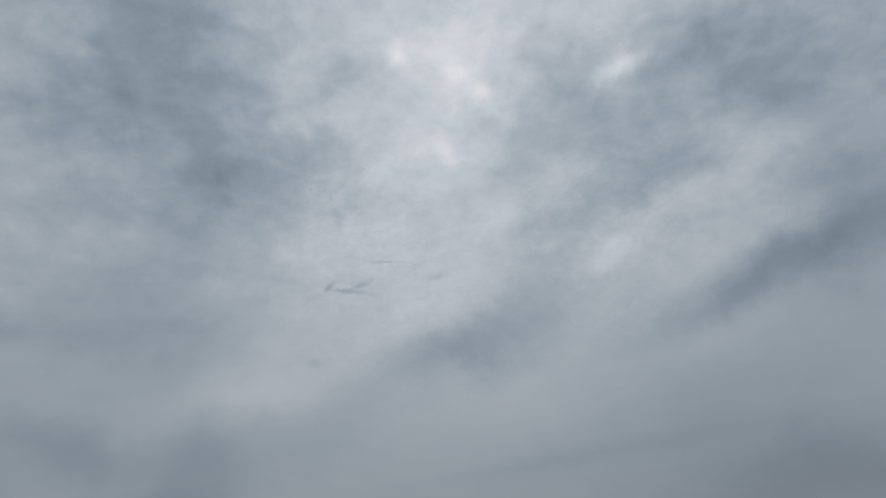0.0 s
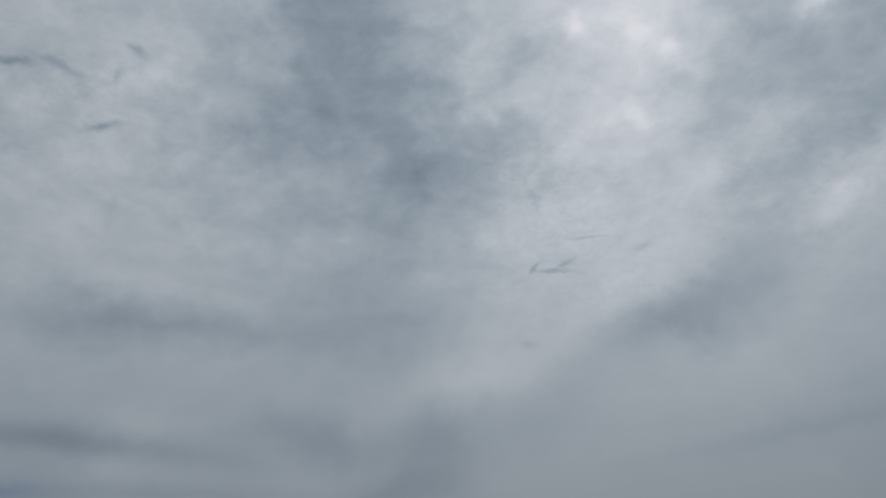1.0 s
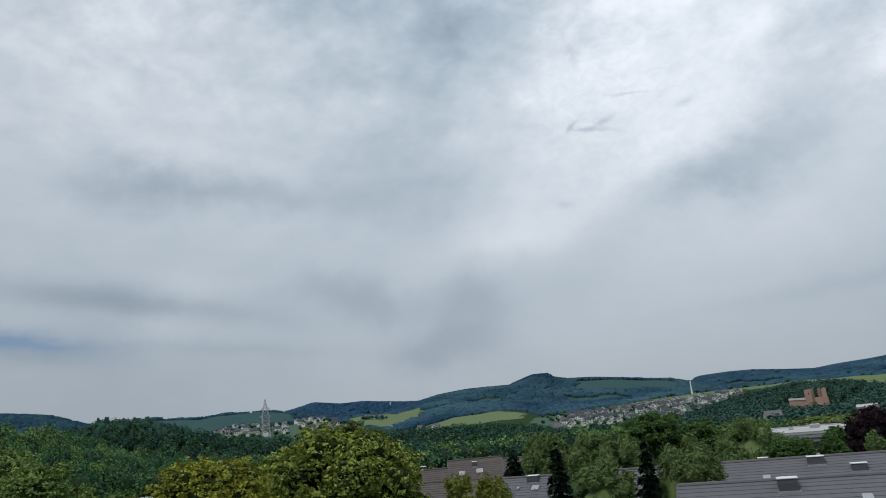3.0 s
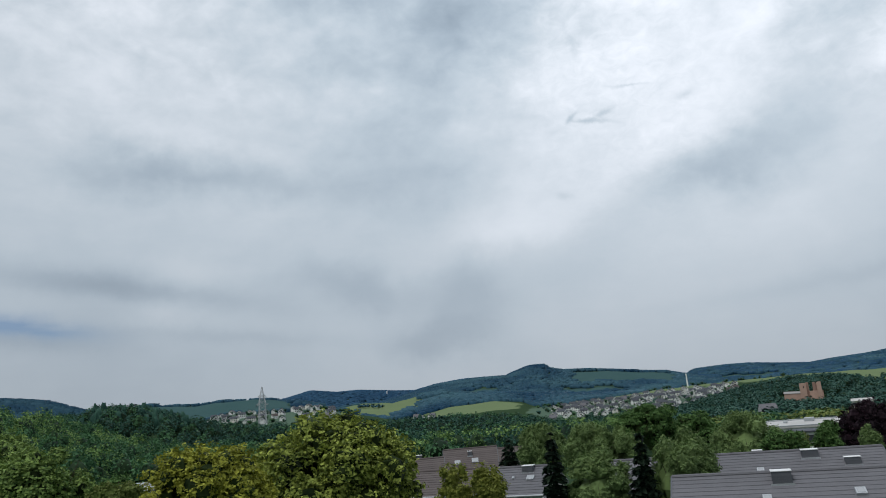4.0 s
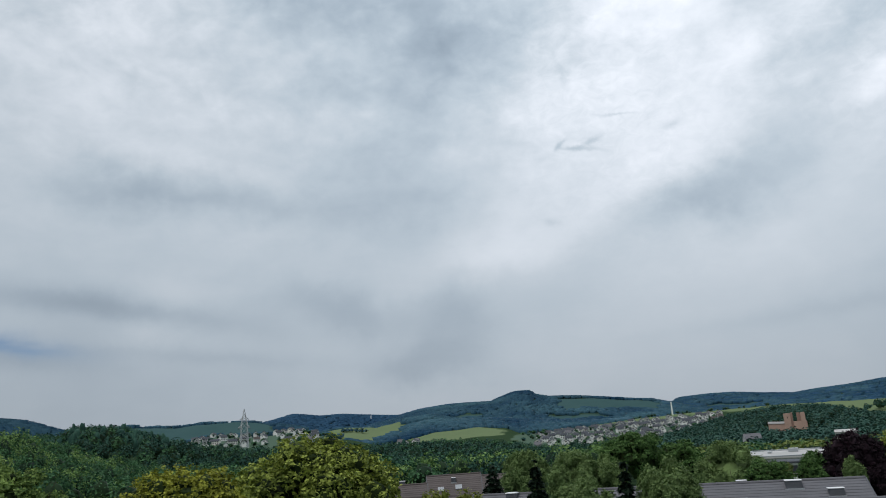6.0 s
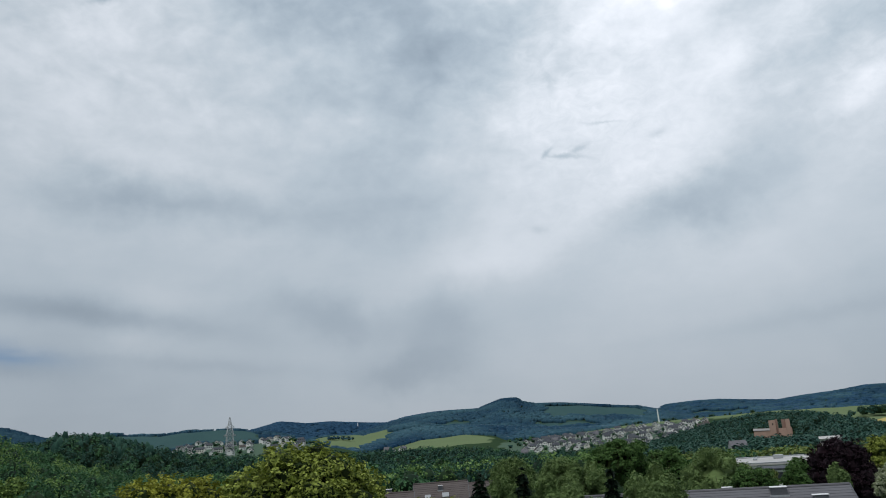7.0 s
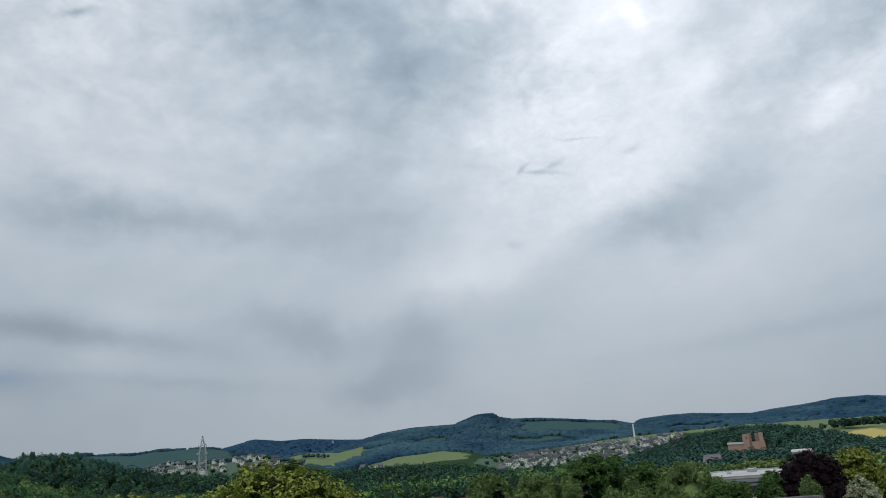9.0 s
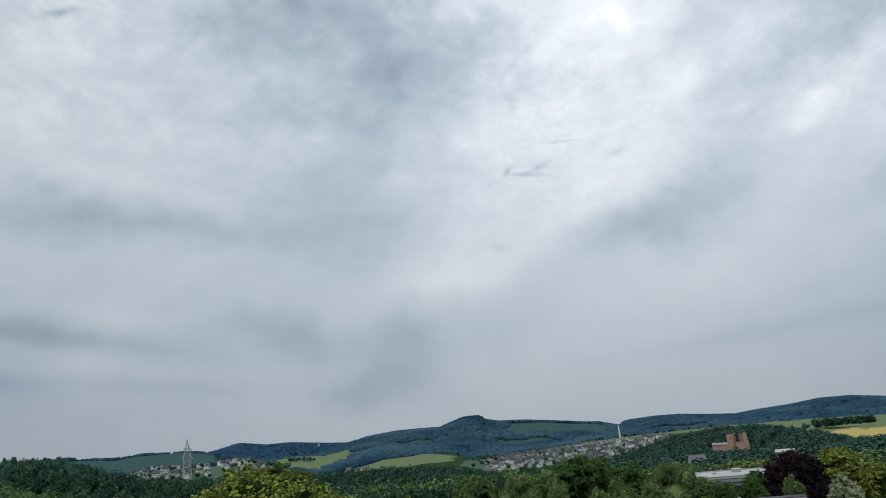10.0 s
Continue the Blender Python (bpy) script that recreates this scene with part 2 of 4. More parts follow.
HILLS = {
    "far_left": (2700, 900, 900, [(-60, 2.6), (-40, 3.2), (-32, 3.2), (-30.4, 3.05), (-29, 2.85), (-28, 2.5), (-27, 2.15), (-25, 1.9), (-22, 1.2), (-18, 0.2)], 0),
    "green_slope": (2050, 650, 800, [(-28, 0.2), (-25.5, 1.5), (-24, 2.0), (-22.6, 2.15), (-19.9, 2.0), (-17.6, 2.12), (-14.9, 2.1), (-13.5, 1.9), (-11.5, 1.5), (-9, 0.9), (-6, 0)], 0),
    "blue_ridge": (4500, 1100, 380, [(-20, 0.8), (-13.5, 1.85), (-11.8, 2.2), (-11.2, 2.38), (-9.3, 2.12), (-7.6, 2.15), (-5, 1.9), (-2.8, 1.75), (0, 1)], 0),
    "summit": (3600, 1300, 900, [(-9, 0), (-6, 1.0), (-4, 1.55), (-2.8, 1.8), (-1.5, 2.08), (0.3, 2.27), (1.6, 2.32), (4, 2.3), (4.5, 2.5), (5.8, 2.9), (6.7, 2.9),
                                (7.1, 2.6), (8.1, 2.36), (10, 2.27), (12.3, 2.0), (14.3, 1.7), (15.5, 1.6), (17.1, 1.2), (19, 0.7), (22, 0)], 0),
    "far_right": (4300, 1300, 550, [(13, 0.2), (16.5, 0.85), (17.3, 1.25), (17.9, 1.55), (19.9, 1.63), (21.4, 1.6), (23.2, 1.4), (25.4, 1.22), (26.8, 1.37), (29.1, 1.5),
                                   (30.9, 1.7), (32.6, 1.67), (34.8, 1.35), (40, 1.0), (60, 0.8)], 0),
    "field_slope": (2650, 900, 600, [(-12, 0.1), (-9.8, 0.95), (-7.2, 1.2), (-5, 1.0), (-3, 1.42), (-1, 1.65), (1, 1.2), (3, 0.3)], 0),
    "wood_knoll": (2050, 500, 500, [(-8, -0.4), (-6.9, -0.1), (-5.5, 0.35), (-4.2, 0.7), (-2.5, 0.95), (-1, 1.2), (1, 1.1), (4, 1.0), (8, 0.6), (11, 0.3), (14, 0.2)], 0),
    "low_field": (1700, 400, 400, [(-3.5, -0.2), (-1.9, 0.12), (-0.8, 0.36), (2.7, 0.5), (4.8, 0.36), (5.6, 0.0), (7, -0.5)], 0),
    "village_slope": (1700, 750, 700, [(3, -1.2), (6.9, -0.45), (7.7, -0.3), (9, -0.05), (12, 0.12), (14.9, 0.37), (18, 0.46), (21, 0.54), (25, 0.58), (27, 0.52), (30, 0.52),
                                      (32, 0.42), (34.6, 0.28), (40, 0.2), (60, 0.0)], 0),
    "far_village": (1350, 400, 300, [(-24, 0.4), (-18, 0.9), (-16.8, 1.15), (-14.4, 1.0), (-12.7, 1.05), (-11.5, 1.2), (-9.8, 0.95), (-8, 0.5), (-5, -0.2)], 0),
    "abbey_hill": (950, 320, 260, [(15, -1.2), (17.5, -0.5), (19.5, -0.13), (21.2, 0.27), (23.2, 0.56), (25.2, 0.62), (27, 0.5), (28.8, 0.14), (30.4, -0.29), (32, -0.74), (33, -1.19), (36, -1.8)], 12),
    "dark_wood": (700, 220, 200, [(-60, 1.5), (-34, 2.0), (-26.8, 2.1), (-26, 2.45), (-25, 2.5), (-23, 2.35), (-21.5, 1.9), (-19.5, 1.3), (-17.6, 0.73), (-15.6, 0.5), (-10, 0.1),
                                  (-3.4, -0.18), (-0.8, -0.09), (2.2, -0.2), (5.6, -0.69), (7.6, -1.2), (12, -1.7), (18, -2.0)], 13),
    "left_wood": (420, 230, 150, [(-60, 3), (-32, 2.7), (-30, 2.45), (-28.7, 2.3), (-26.9, 1.6), (-25, 0.86), (-23, 0.07), (-20, -0.6), (-15, -1.0), (-8, -1.2), (0, -1.3), (5, -1.7), (10, -2.2), (14, -2.8)], 14),
}
BASE_R, BASE_Z = (0, 110, 200, 350, 800, 1200, 2500, 5000), (0, 0, -3, -9, -14, -12, 10, 30)


def land_z(az, r):
    az, r = np.asarray(az, float), np.asarray(r, float)
    base = np.interp(r, BASE_R, BASE_Z)
    z = base + 0 * az
    for crest_r, front, back, knots, drop in HILLS.values():
        top, s = hill_height(az, r, crest_r, front, back, knots, drop)
        z = np.maximum(z, base + (top - base) * s)
    return z


def land_at(x, y):
    return float(land_z(math.degrees(math.atan2(x, y)), math.hypot(x, y)))


# meadows and cornfields in plan: bearings from, to; distances from, to; kind
FIELDS = [
    (-10.4, -2.8, 1850, 2720, "meadow"), (-2.8, -0.9, 2570, 2720, "meadow"), (-2.4, 4.4, 1330, 1712, "meadow"), (11.2, 27.0, 1480, 1800, "meadow"), (27.0, 60, 1200, 1800, "meadow"),
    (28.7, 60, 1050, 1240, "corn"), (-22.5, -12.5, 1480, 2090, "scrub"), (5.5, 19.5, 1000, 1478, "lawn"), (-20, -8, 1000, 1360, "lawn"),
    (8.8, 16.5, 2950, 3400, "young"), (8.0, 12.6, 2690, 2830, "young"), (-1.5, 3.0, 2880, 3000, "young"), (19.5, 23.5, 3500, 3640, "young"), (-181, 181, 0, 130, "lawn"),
]


def land_use(az, r):
    """Per point: 0 woodland, else 1 meadow, 2 corn, 3 scrub, 4 lawns among houses, 5 young growth."""
    use = np.zeros(np.shape(az), int)
    far = np.clip((r - 150) / 850, 0, 1)
    wob = (0.25 * np.sin(r / 37.0) + 0.2 * np.sin(r / 11.0 + az)) * far
    rw = r + (22 * np.sin(az * 2.1) + 12 * np.sin(az * 5.7 + 1)) * far + 1e-3
    for a0, a1, r0, r1, kind in FIELDS:
        inside = (az + wob > a0) & (az + wob < a1) & (rw > r0) & (rw < r1)
        use[inside] = {"meadow": 1, "corn": 2, "scrub": 3, "lawn": 4, "young": 5}[kind]
    return use


def material(name):
    m = bpy.data.materials.new(name)
    m.use_nodes = True
    m.node_tree.nodes.clear()
    return m, Graph(m.node_tree)


def finish(gr, shader):
    gr.node("ShaderNodeOutputMaterial", {"Surface": shader})


def coords(gr):
    return gr.node("ShaderNodeTexCoord").outputs["Object"]


def plain(name, colour, rough=0.7, metal=0.0, vary=0.12, scale=3.0, bump=0.15, spec=0.3):
    """Painted or mineral surface with grain and stains."""
    m, gr = material(name)
    p = coords(gr)
    big = gr.noise(p, scale * 0.25, 4, 0.6).outputs[0]
    small = gr.noise(p, scale * 4, 5, 0.6).outputs[0]
    k = gr.math("MULTIPLY_ADD", gr.math("SUBTRACT", big, 0.5), vary * 3, gr.math("MULTIPLY_ADD", gr.math("SUBTRACT", small, 0.5), vary * 2, 1.0))
    k = gr.math("MULTIPLY_ADD", gr.math("SUBTRACT", gr.node("ShaderNodeObjectInfo").outputs["Random"], 0.5), vary, k)
    col = gr.vec("MULTIPLY", colour, gr.node("ShaderNodeCombineXYZ", {0: k, 1: k, 2: k}).outputs[0])
    b = gr.node("ShaderNodeBump", {"Height": small, "Strength": bump, "Distance": 0.05})
    s = gr.node("ShaderNodeBsdfPrincipled", {"Base Color": col, "Roughness": rough, "Metallic": metal, "Specular IOR Level": spec, "Normal": b.outputs[0]})
    finish(gr, s.outputs[0])
    return m


def leafage(name, dark, light, glow=0.18, rough=0.55, patch=0.35, patch_weight=0.9, own=1.0):
    """Leaves: each one takes its own tone within a broader patch of tone, and lets some light through."""
    m, gr = material(name)
    rnd = gr.node("ShaderNodeNewGeometry").outputs["Random Per Island"]
    broad = gr.noise(coords(gr), patch, 3, 0.5).outputs[0]
    f = gr.math("MULTIPLY_ADD", gr.math("SUBTRACT", rnd, 0.5), own, gr.math("MULTIPLY_ADD", gr.math("SUBTRACT", broad, 0.5), patch_weight, 0.5), clamp=True)
    col = gr.mix(f, dark, light)
    s = gr.node("ShaderNodeBsdfPrincipled", {"Base Color": col, "Roughness": rough, "Specular IOR Level": 0.06})
    tr = gr.node("ShaderNodeBsdfTranslucent", {"Color": col})
    finish(gr, gr.node("ShaderNodeMixShader", {0: glow, 1: s.outputs[0], 2: tr.outputs[0]}).outputs[0])
    return m


def land_material():
    """Grass, woodland floor, corn and scrub, told apart by the land's own use layer."""
    m, gr = material("land")
    use = gr.node("ShaderNodeAttribute", attribute_name="use").outputs["Color"]
    ch = gr.node("ShaderNodeSeparateColor", {0: use})
    p = coords(gr)
    big, small = gr.noise(p, 0.012, 5, 0.6).outputs[0], gr.noise(p, 0.25, 4, 0.6).outputs[0]
    near = gr.noise(p, 6.0, 4, 0.6).outputs[0]
    t = gr.math("MULTIPLY_ADD", small, 0.5, gr.math("MULTIPLY", big, 0.6))
    wood = gr.mix(t, (0.02, 0.04, 0.025), (0.045, 0.075, 0.035))
    grass = gr.mix(t, (0.105, 0.15, 0.078), (0.16, 0.205, 0.108))
    corn = gr.mix(t, (0.34, 0.29, 0.10), (0.45, 0.37, 0.15))
    # scrub and young growth: blue of the far slopes' haze mixed into the colour
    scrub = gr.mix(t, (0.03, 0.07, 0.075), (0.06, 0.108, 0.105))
    col = gr.mix(ch.outputs[0], wood, grass)
    col = gr.mix(ch.outputs[1], col, corn)
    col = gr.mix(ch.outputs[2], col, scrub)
    b = gr.node("ShaderNodeBump", {"Height": near, "Strength": 0.5, "Distance": 0.1})
    s = gr.node("ShaderNodeBsdfPrincipled", {"Base Color": col, "Roughness": 0.95, "Specular IOR Level": 0.0, "Normal": b.outputs[0]})
    finish(gr, s.outputs[0])
    return m


def build_ground():
    front = np.arange(-46, 46.01, 0.25)
    az = np.concatenate([front, np.arange(50, 311, 4.0)])
    r = np.concatenate([[0.0, 0.5], np.geomspace(3, 300, 46), np.linspace(315, 2200, 95), np.linspace(2240, 4880, 48)])
    A, R = np.meshgrid(az, r, indexing="ij")
    wrapped = (A + 180) % 360 - 180
    Z = land_z(wrapped, R)
    rough = np.array([[noise.noise((x * 0.006, y * 0.006, 3.0)) + 0.5 * noise.noise((x * 0.02, y * 0.02, 7.0)) for x, y in zip(ra * np.sin(np.radians(a)), ra * np.cos(np.radians(a)))] for a, ra in zip(A, R)])
    Z = Z + rough * np.clip((R - 500) / 1500, 0, 1) * 6
    verts = np.stack([R * np.sin(np.radians(A)), R * np.cos(np.radians(A)), Z], -1).reshape(-1, 3)
    na, nr = A.shape
    i, j = np.meshgrid(np.arange(na), np.arange(nr - 1), indexing="ij")
    n = (i + 1) % na
    faces = np.stack([i * nr + j, i * nr + j + 1, n * nr + j + 1, n * nr + j], -1).reshape(-1, 4)
    me = bpy.data.meshes.new("ground")
    me.from_pydata(verts.tolist(), [], faces.tolist())
    use = land_use(wrapped, R).reshape(-1)
    layer = me.color_attributes.new("use", "FLOAT_COLOR", "POINT")
    rgba = np.zeros((len(verts), 4), np.float32)
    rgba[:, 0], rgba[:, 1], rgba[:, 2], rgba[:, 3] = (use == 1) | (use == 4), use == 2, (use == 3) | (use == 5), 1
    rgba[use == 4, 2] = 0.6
    layer.data.foreach_set("color", rgba.reshape(-1))
    me.polygons.foreach_set("use_smooth", np.ones(len(faces), bool))
    me.materials.append(land_material())
    tagged(new("ground", me), "hilly ground of grass, woodland floor and cornfields", "ground", kind="structure")


build_ground()

rng = np.random.default_rng(7)
LEAF = {
    "maple": leafage("maple_leaf", (0.024, 0.048, 0.0115), (0.402, 0.468, 0.101), 0.14, own=0.75),
    "yellow": leafage("yellow_leaf", (0.08, 0.095, 0.0144), (0.414, 0.425, 0.065), 0.14, own=0.75),
    "olive": leafage("olive_leaf", (0.048, 0.09, 0.033), (0.222, 0.314, 0.117), 0.14, own=0.45),
    "green": leafage("green_leaf", (0.018, 0.055, 0.0156), (0.14, 0.242, 0.077), 0.14, own=0.75),
    "lime": leafage("lime_leaf", (0.04, 0.088, 0.028), (0.29, 0.4, 0.112), 0.14, own=0.75),
    "birch": leafage("birch_leaf", (0.09, 0.12, 0.02), (0.27, 0.29, 0.07), 0.3),
    "conifer": leafage("conifer_needles", (0.006, 0.014, 0.010), (0.02, 0.036, 0.02), 0.03),
    "copper": leafage("copper_beech_leaf", (0.008, 0.006, 0.008), (0.028, 0.016, 0.022), 0.05),
    "blossom": leafage("blossom", (0.12, 0.17, 0.06), (0.62, 0.64, 0.48)),
    # darkened leaf tones: the shade inside the crowns, put into the colour
    "inner": leafage("crown_shade_leaf", (0.008, 0.016, 0.005), (0.03, 0.048, 0.014), 0.05),
    "wood_shade": leafage("wood_shade_leaf", (0.008, 0.022, 0.012), (0.025, 0.05, 0.022), 0.05, patch=0.1),
    "bush": leafage("bush_leaf", (0.08, 0.12, 0.03), (0.22, 0.26, 0.085), patch=0.12),
    "wood": leafage("wood_canopy", (0.011, 0.0437, 0.0238), (0.1, 0.218, 0.0966), 0.1, patch=0.10, patch_weight=1.8, own=0.4),
    "wood_light": leafage("light_wood_canopy", (0.0364, 0.101, 0.0336), (0.247, 0.378, 0.12), 0.1, patch=0.10, patch_weight=1.6, own=0.4),
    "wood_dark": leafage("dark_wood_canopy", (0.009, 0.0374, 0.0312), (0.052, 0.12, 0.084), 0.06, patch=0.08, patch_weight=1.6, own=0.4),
    # hill wood: extra blue in the leaf colour paints thin distance haze
    "abbey_wood": leafage("hazed_hill_wood_canopy", (0.0144, 0.0506, 0.048), (0.0791, 0.161, 0.121), 0.06, patch=0.07, patch_weight=1.6, own=0.4),
    # distant canopies: blue aerial haze put into the leaf colours, stronger on the ridge
    "far_wood": leafage("hazed_far_spruce_canopy", (0.014, 0.052, 0.104), (0.068, 0.152, 0.19), 0.03, patch=0.005, patch_weight=2.4, own=0.12),
    "haze_blue_wood": leafage("hazed_ridge_spruce_canopy", (0.026, 0.078, 0.152), (0.044, 0.112, 0.188), 0.03, patch=0.005, patch_weight=2.0, own=0.1),
}
BARK = plain("bark", (0.09, 0.07, 0.05), 0.9, vary=0.3, scale=8, bump=0.6)


def mesh_object(name, verts, faces, mat, parent=None, label="", smooth=False):
    me = bpy.data.meshes.new(name)
    v, f = np.asarray(verts, np.float32), np.asarray(faces, np.int32)
    me.vertices.add(len(v))
    me.vertices.foreach_set("co", v.reshape(-1))
    k = f.shape[1]
    me.loops.add(f.size)
    me.loops.foreach_set("vertex_index", f.reshape(-1))
    me.polygons.add(len(f))
    me.polygons.foreach_set("loop_start", np.arange(len(f), dtype=np.int32) * k)
    me.polygons.foreach_set("use_smooth", np.full(len(f), smooth))
    me.update(calc_edges=True)
    me.validate()
    me.materials.append(mat)
    ob = new(name, me)
    if parent:
        ob.parent = parent
    return tagged(ob, label) if label else ob


def leaf_quads(centre, normal, size, stretch=1.5, droop=0.0):
    """Bent four-cornered leaves at the centres, one row of vertices each."""
    n = len(centre)
    normal = normal / np.linalg.norm(normal, axis=1)[:, None]
    t = rng.normal(size=(n, 3))
    t[:, 2] -= droop
    t -= (t * normal).sum(1)[:, None] * normal
    t /= np.linalg.norm(t, axis=1)[:, None]
    b = np.cross(normal, t)
    s = np.broadcast_to(size, (n,))[:, None] * rng.uniform(0.65, 1.35, (n, 1))
    fold = normal * s * 0.22
    corners = [centre - t * s * stretch / 2, centre - b * s / 2 + fold, centre + t * s * stretch / 2, centre + b * s / 2 + fold]
    v = np.stack(corners, 1).reshape(-1, 3)
    return v, np.arange(4 * n).reshape(n, 4)


def on_ball(n, low=-1.0):
    z = rng.uniform(low, 1, n)
    a = rng.uniform(0, 2 * np.pi, n)
    q = np.sqrt(1 - z * z)
    return np.stack([q * np.cos(a), q * np.sin(a), z], 1)


def tube(points, radii, sides=7):
    v, f = [], []
    for k, (p, rad) in enumerate(zip(points, radii)):
        for s in range(sides):
            a = 2 * math.pi * s / sides
            v.append((p[0] + rad * math.cos(a), p[1] + rad * math.sin(a), p[2]))
            if k:
                n = (s + 1) % sides
                f.append(((k - 1) * sides + s, (k - 1) * sides + n, k * sides + n, k * sides + s))
    return v, f


def place(az, r):
    return r * math.sin(radians(az)), r * math.cos(radians(az))


def trunk_mesh(top, radius, spread, limbs):
    v, f = tube([(0, 0, -0.4), (0, 0, top * 0.25), (0.1, 0.05, top * 0.6), (0.05, 0.1, top)], [radius * 1.25, radius, radius * 0.7, radius * 0.15])
    for k in range(limbs):
        a = 2 * math.pi * k / limbs + rng.uniform(-0.4, 0.4)
        z0 = top * rng.uniform(0.3, 0.65)
        reach = spread * rng.uniform(0.5, 0.85)
        pts = [(reach * s * math.cos(a), reach * s * math.sin(a), z0 + (top * 0.42) * s ** 1.2) for s in (0, 0.35, 0.7, 1)]
        v2, f2 = tube(pts, [radius * 0.45, radius * 0.3, radius * 0.18, radius * 0.06], 5)
        f += [tuple(i + len(v) for i in q) for q in f2]
        v += v2
    return v, f


def crown_domes(x, y, z, rad, tall, rings, sides, rough, gen, skirt=0.0):
    """Lumpy round crowns, one smooth shell each: centres, radii, half heights."""
    n = len(x)
    phi = np.linspace(-0.55, 1.0, rings) * np.pi / 2
    th = np.arange(sides) * 2 * np.pi / sides
    P, T = np.meshgrid(phi, th, indexing="ij")
    d = np.stack([np.cos(P) * np.cos(T), np.cos(P) * np.sin(T), np.sin(P)], -1).reshape(-1, 3)
    k = len(d)
    ph = gen.uniform(0, 6.3, (n, 3))
    D = np.broadcast_to(d, (n, k, 3))
    lump = 1 + rough * (np.sin(D[..., 0] * 6 + ph[:, :1]) * np.cos(D[..., 1] * 6 + ph[:, 1:2]) + 0.6 * np.sin(D[..., 2] * 8 + ph[:, 2:3] + D[..., 0] * 3)) + gen.normal(0, rough * 0.45, (n, k))
    lump.reshape(n, rings, sides)[:, -1, :] = lump.reshape(n, rings, sides)[:, -1, :1]
    v = np.stack([x[:, None] + D[..., 0] * rad[:, None] * lump, y[:, None] + D[..., 1] * rad[:, None] * lump, z[:, None] + D[..., 2] * tall[:, None] * lump], -1)
    v[:, :sides, 2] -= skirt
    i, j = np.meshgrid(np.arange(rings - 1), np.arange(sides), indexing="ij")
    m = (j + 1) % sides
    f = np.stack([i * sides + j, i * sides + m, (i + 1) * sides + m, (i + 1) * sides + j], -1).reshape(-1, 4)
    f = (f[None] + (np.arange(n) * k)[:, None, None]).reshape(-1, 4)
    return v.reshape(-1, 3), f


def broadleaf(name, az, r, top, radius, high, leaf, count, kind, label, lumps=16, droop=0.0, stretch=1.5, loose=0.16, up=0.5, offset=(0, 0)):
    """A tree: trunk with limbs, and a crown of many leaves grouped in boughs."""
    x, y = place(az, r)
    x, y = x + offset[0], y + offset[1]
    z = land_at(x, y)
    tree = tagged(new(name), label, "tree")
    tree.location = (x, y, z)
    top_h = top - z
    mid = top_h - high / 2
    v, f = trunk_mesh(top_h - high * 0.25, max(0.12, radius * 0.06), radius, 7)
    mesh_object("trunk", v, f, BARK, tree, smooth=True)
    lumps = int(lumps * 3.4)
    d = on_ball(lumps, -0.75)
    size = rng.uniform(0.14, 0.30, lumps)
    cen = d * (1 - size[:, None] * 0.8) * rng.uniform(0.72, 1.02, (lumps, 1))
    stretch3 = np.array([radius, radius, high / 2])
    base = np.array([0, 0, mid])
    # dense boughs inside, lumpy domes round a heart; dark inner tones paint the shade
    c = cen * stretch3 + base
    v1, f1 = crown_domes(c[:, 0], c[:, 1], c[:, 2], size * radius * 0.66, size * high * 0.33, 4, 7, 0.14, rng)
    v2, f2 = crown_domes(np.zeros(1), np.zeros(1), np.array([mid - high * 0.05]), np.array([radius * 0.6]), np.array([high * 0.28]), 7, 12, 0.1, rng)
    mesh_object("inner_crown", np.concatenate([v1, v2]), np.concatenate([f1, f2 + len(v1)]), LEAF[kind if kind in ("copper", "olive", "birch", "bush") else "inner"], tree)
    # sprigs of a few leaves each on the boughs, some reaching out
    share = size ** 2 / (size ** 2).sum()
    leaf = leaf * (0.72 if kind == "olive" else 0.85)
    sprigs = int(count * (1.25 if kind == "olive" else 1.0)) // 7
    pick = rng.choice(lumps, sprigs, p=share)
    out = on_ball(sprigs, -0.45)
    depth = 1.04 - np.abs(rng.normal(0, loose, sprigs)) + (rng.uniform(0, 1, sprigs) < 0.15) * rng.uniform(0, 0.4, sprigs)
    tip = (cen[pick] + out * (size[pick] * depth)[:, None]) * stretch3 + base
    face = out * 0.6 + rng.normal(size=(sprigs, 3)) * 0.3 + np.array([0, 0, up])
    spread = rng.normal(size=(sprigs * 7, 3)) * leaf * np.array([0.75, 0.75, 0.45 + droop * 0.6])
    p = np.repeat(tip, 7, 0) + spread
    nrm = np.repeat(face, 7, 0) + rng.normal(size=(sprigs * 7, 3)) * 0.3
    v, f = leaf_quads(p, nrm, leaf, stretch, droop)
    mesh_object("crown", v, f, LEAF[kind], tree)
    return tree


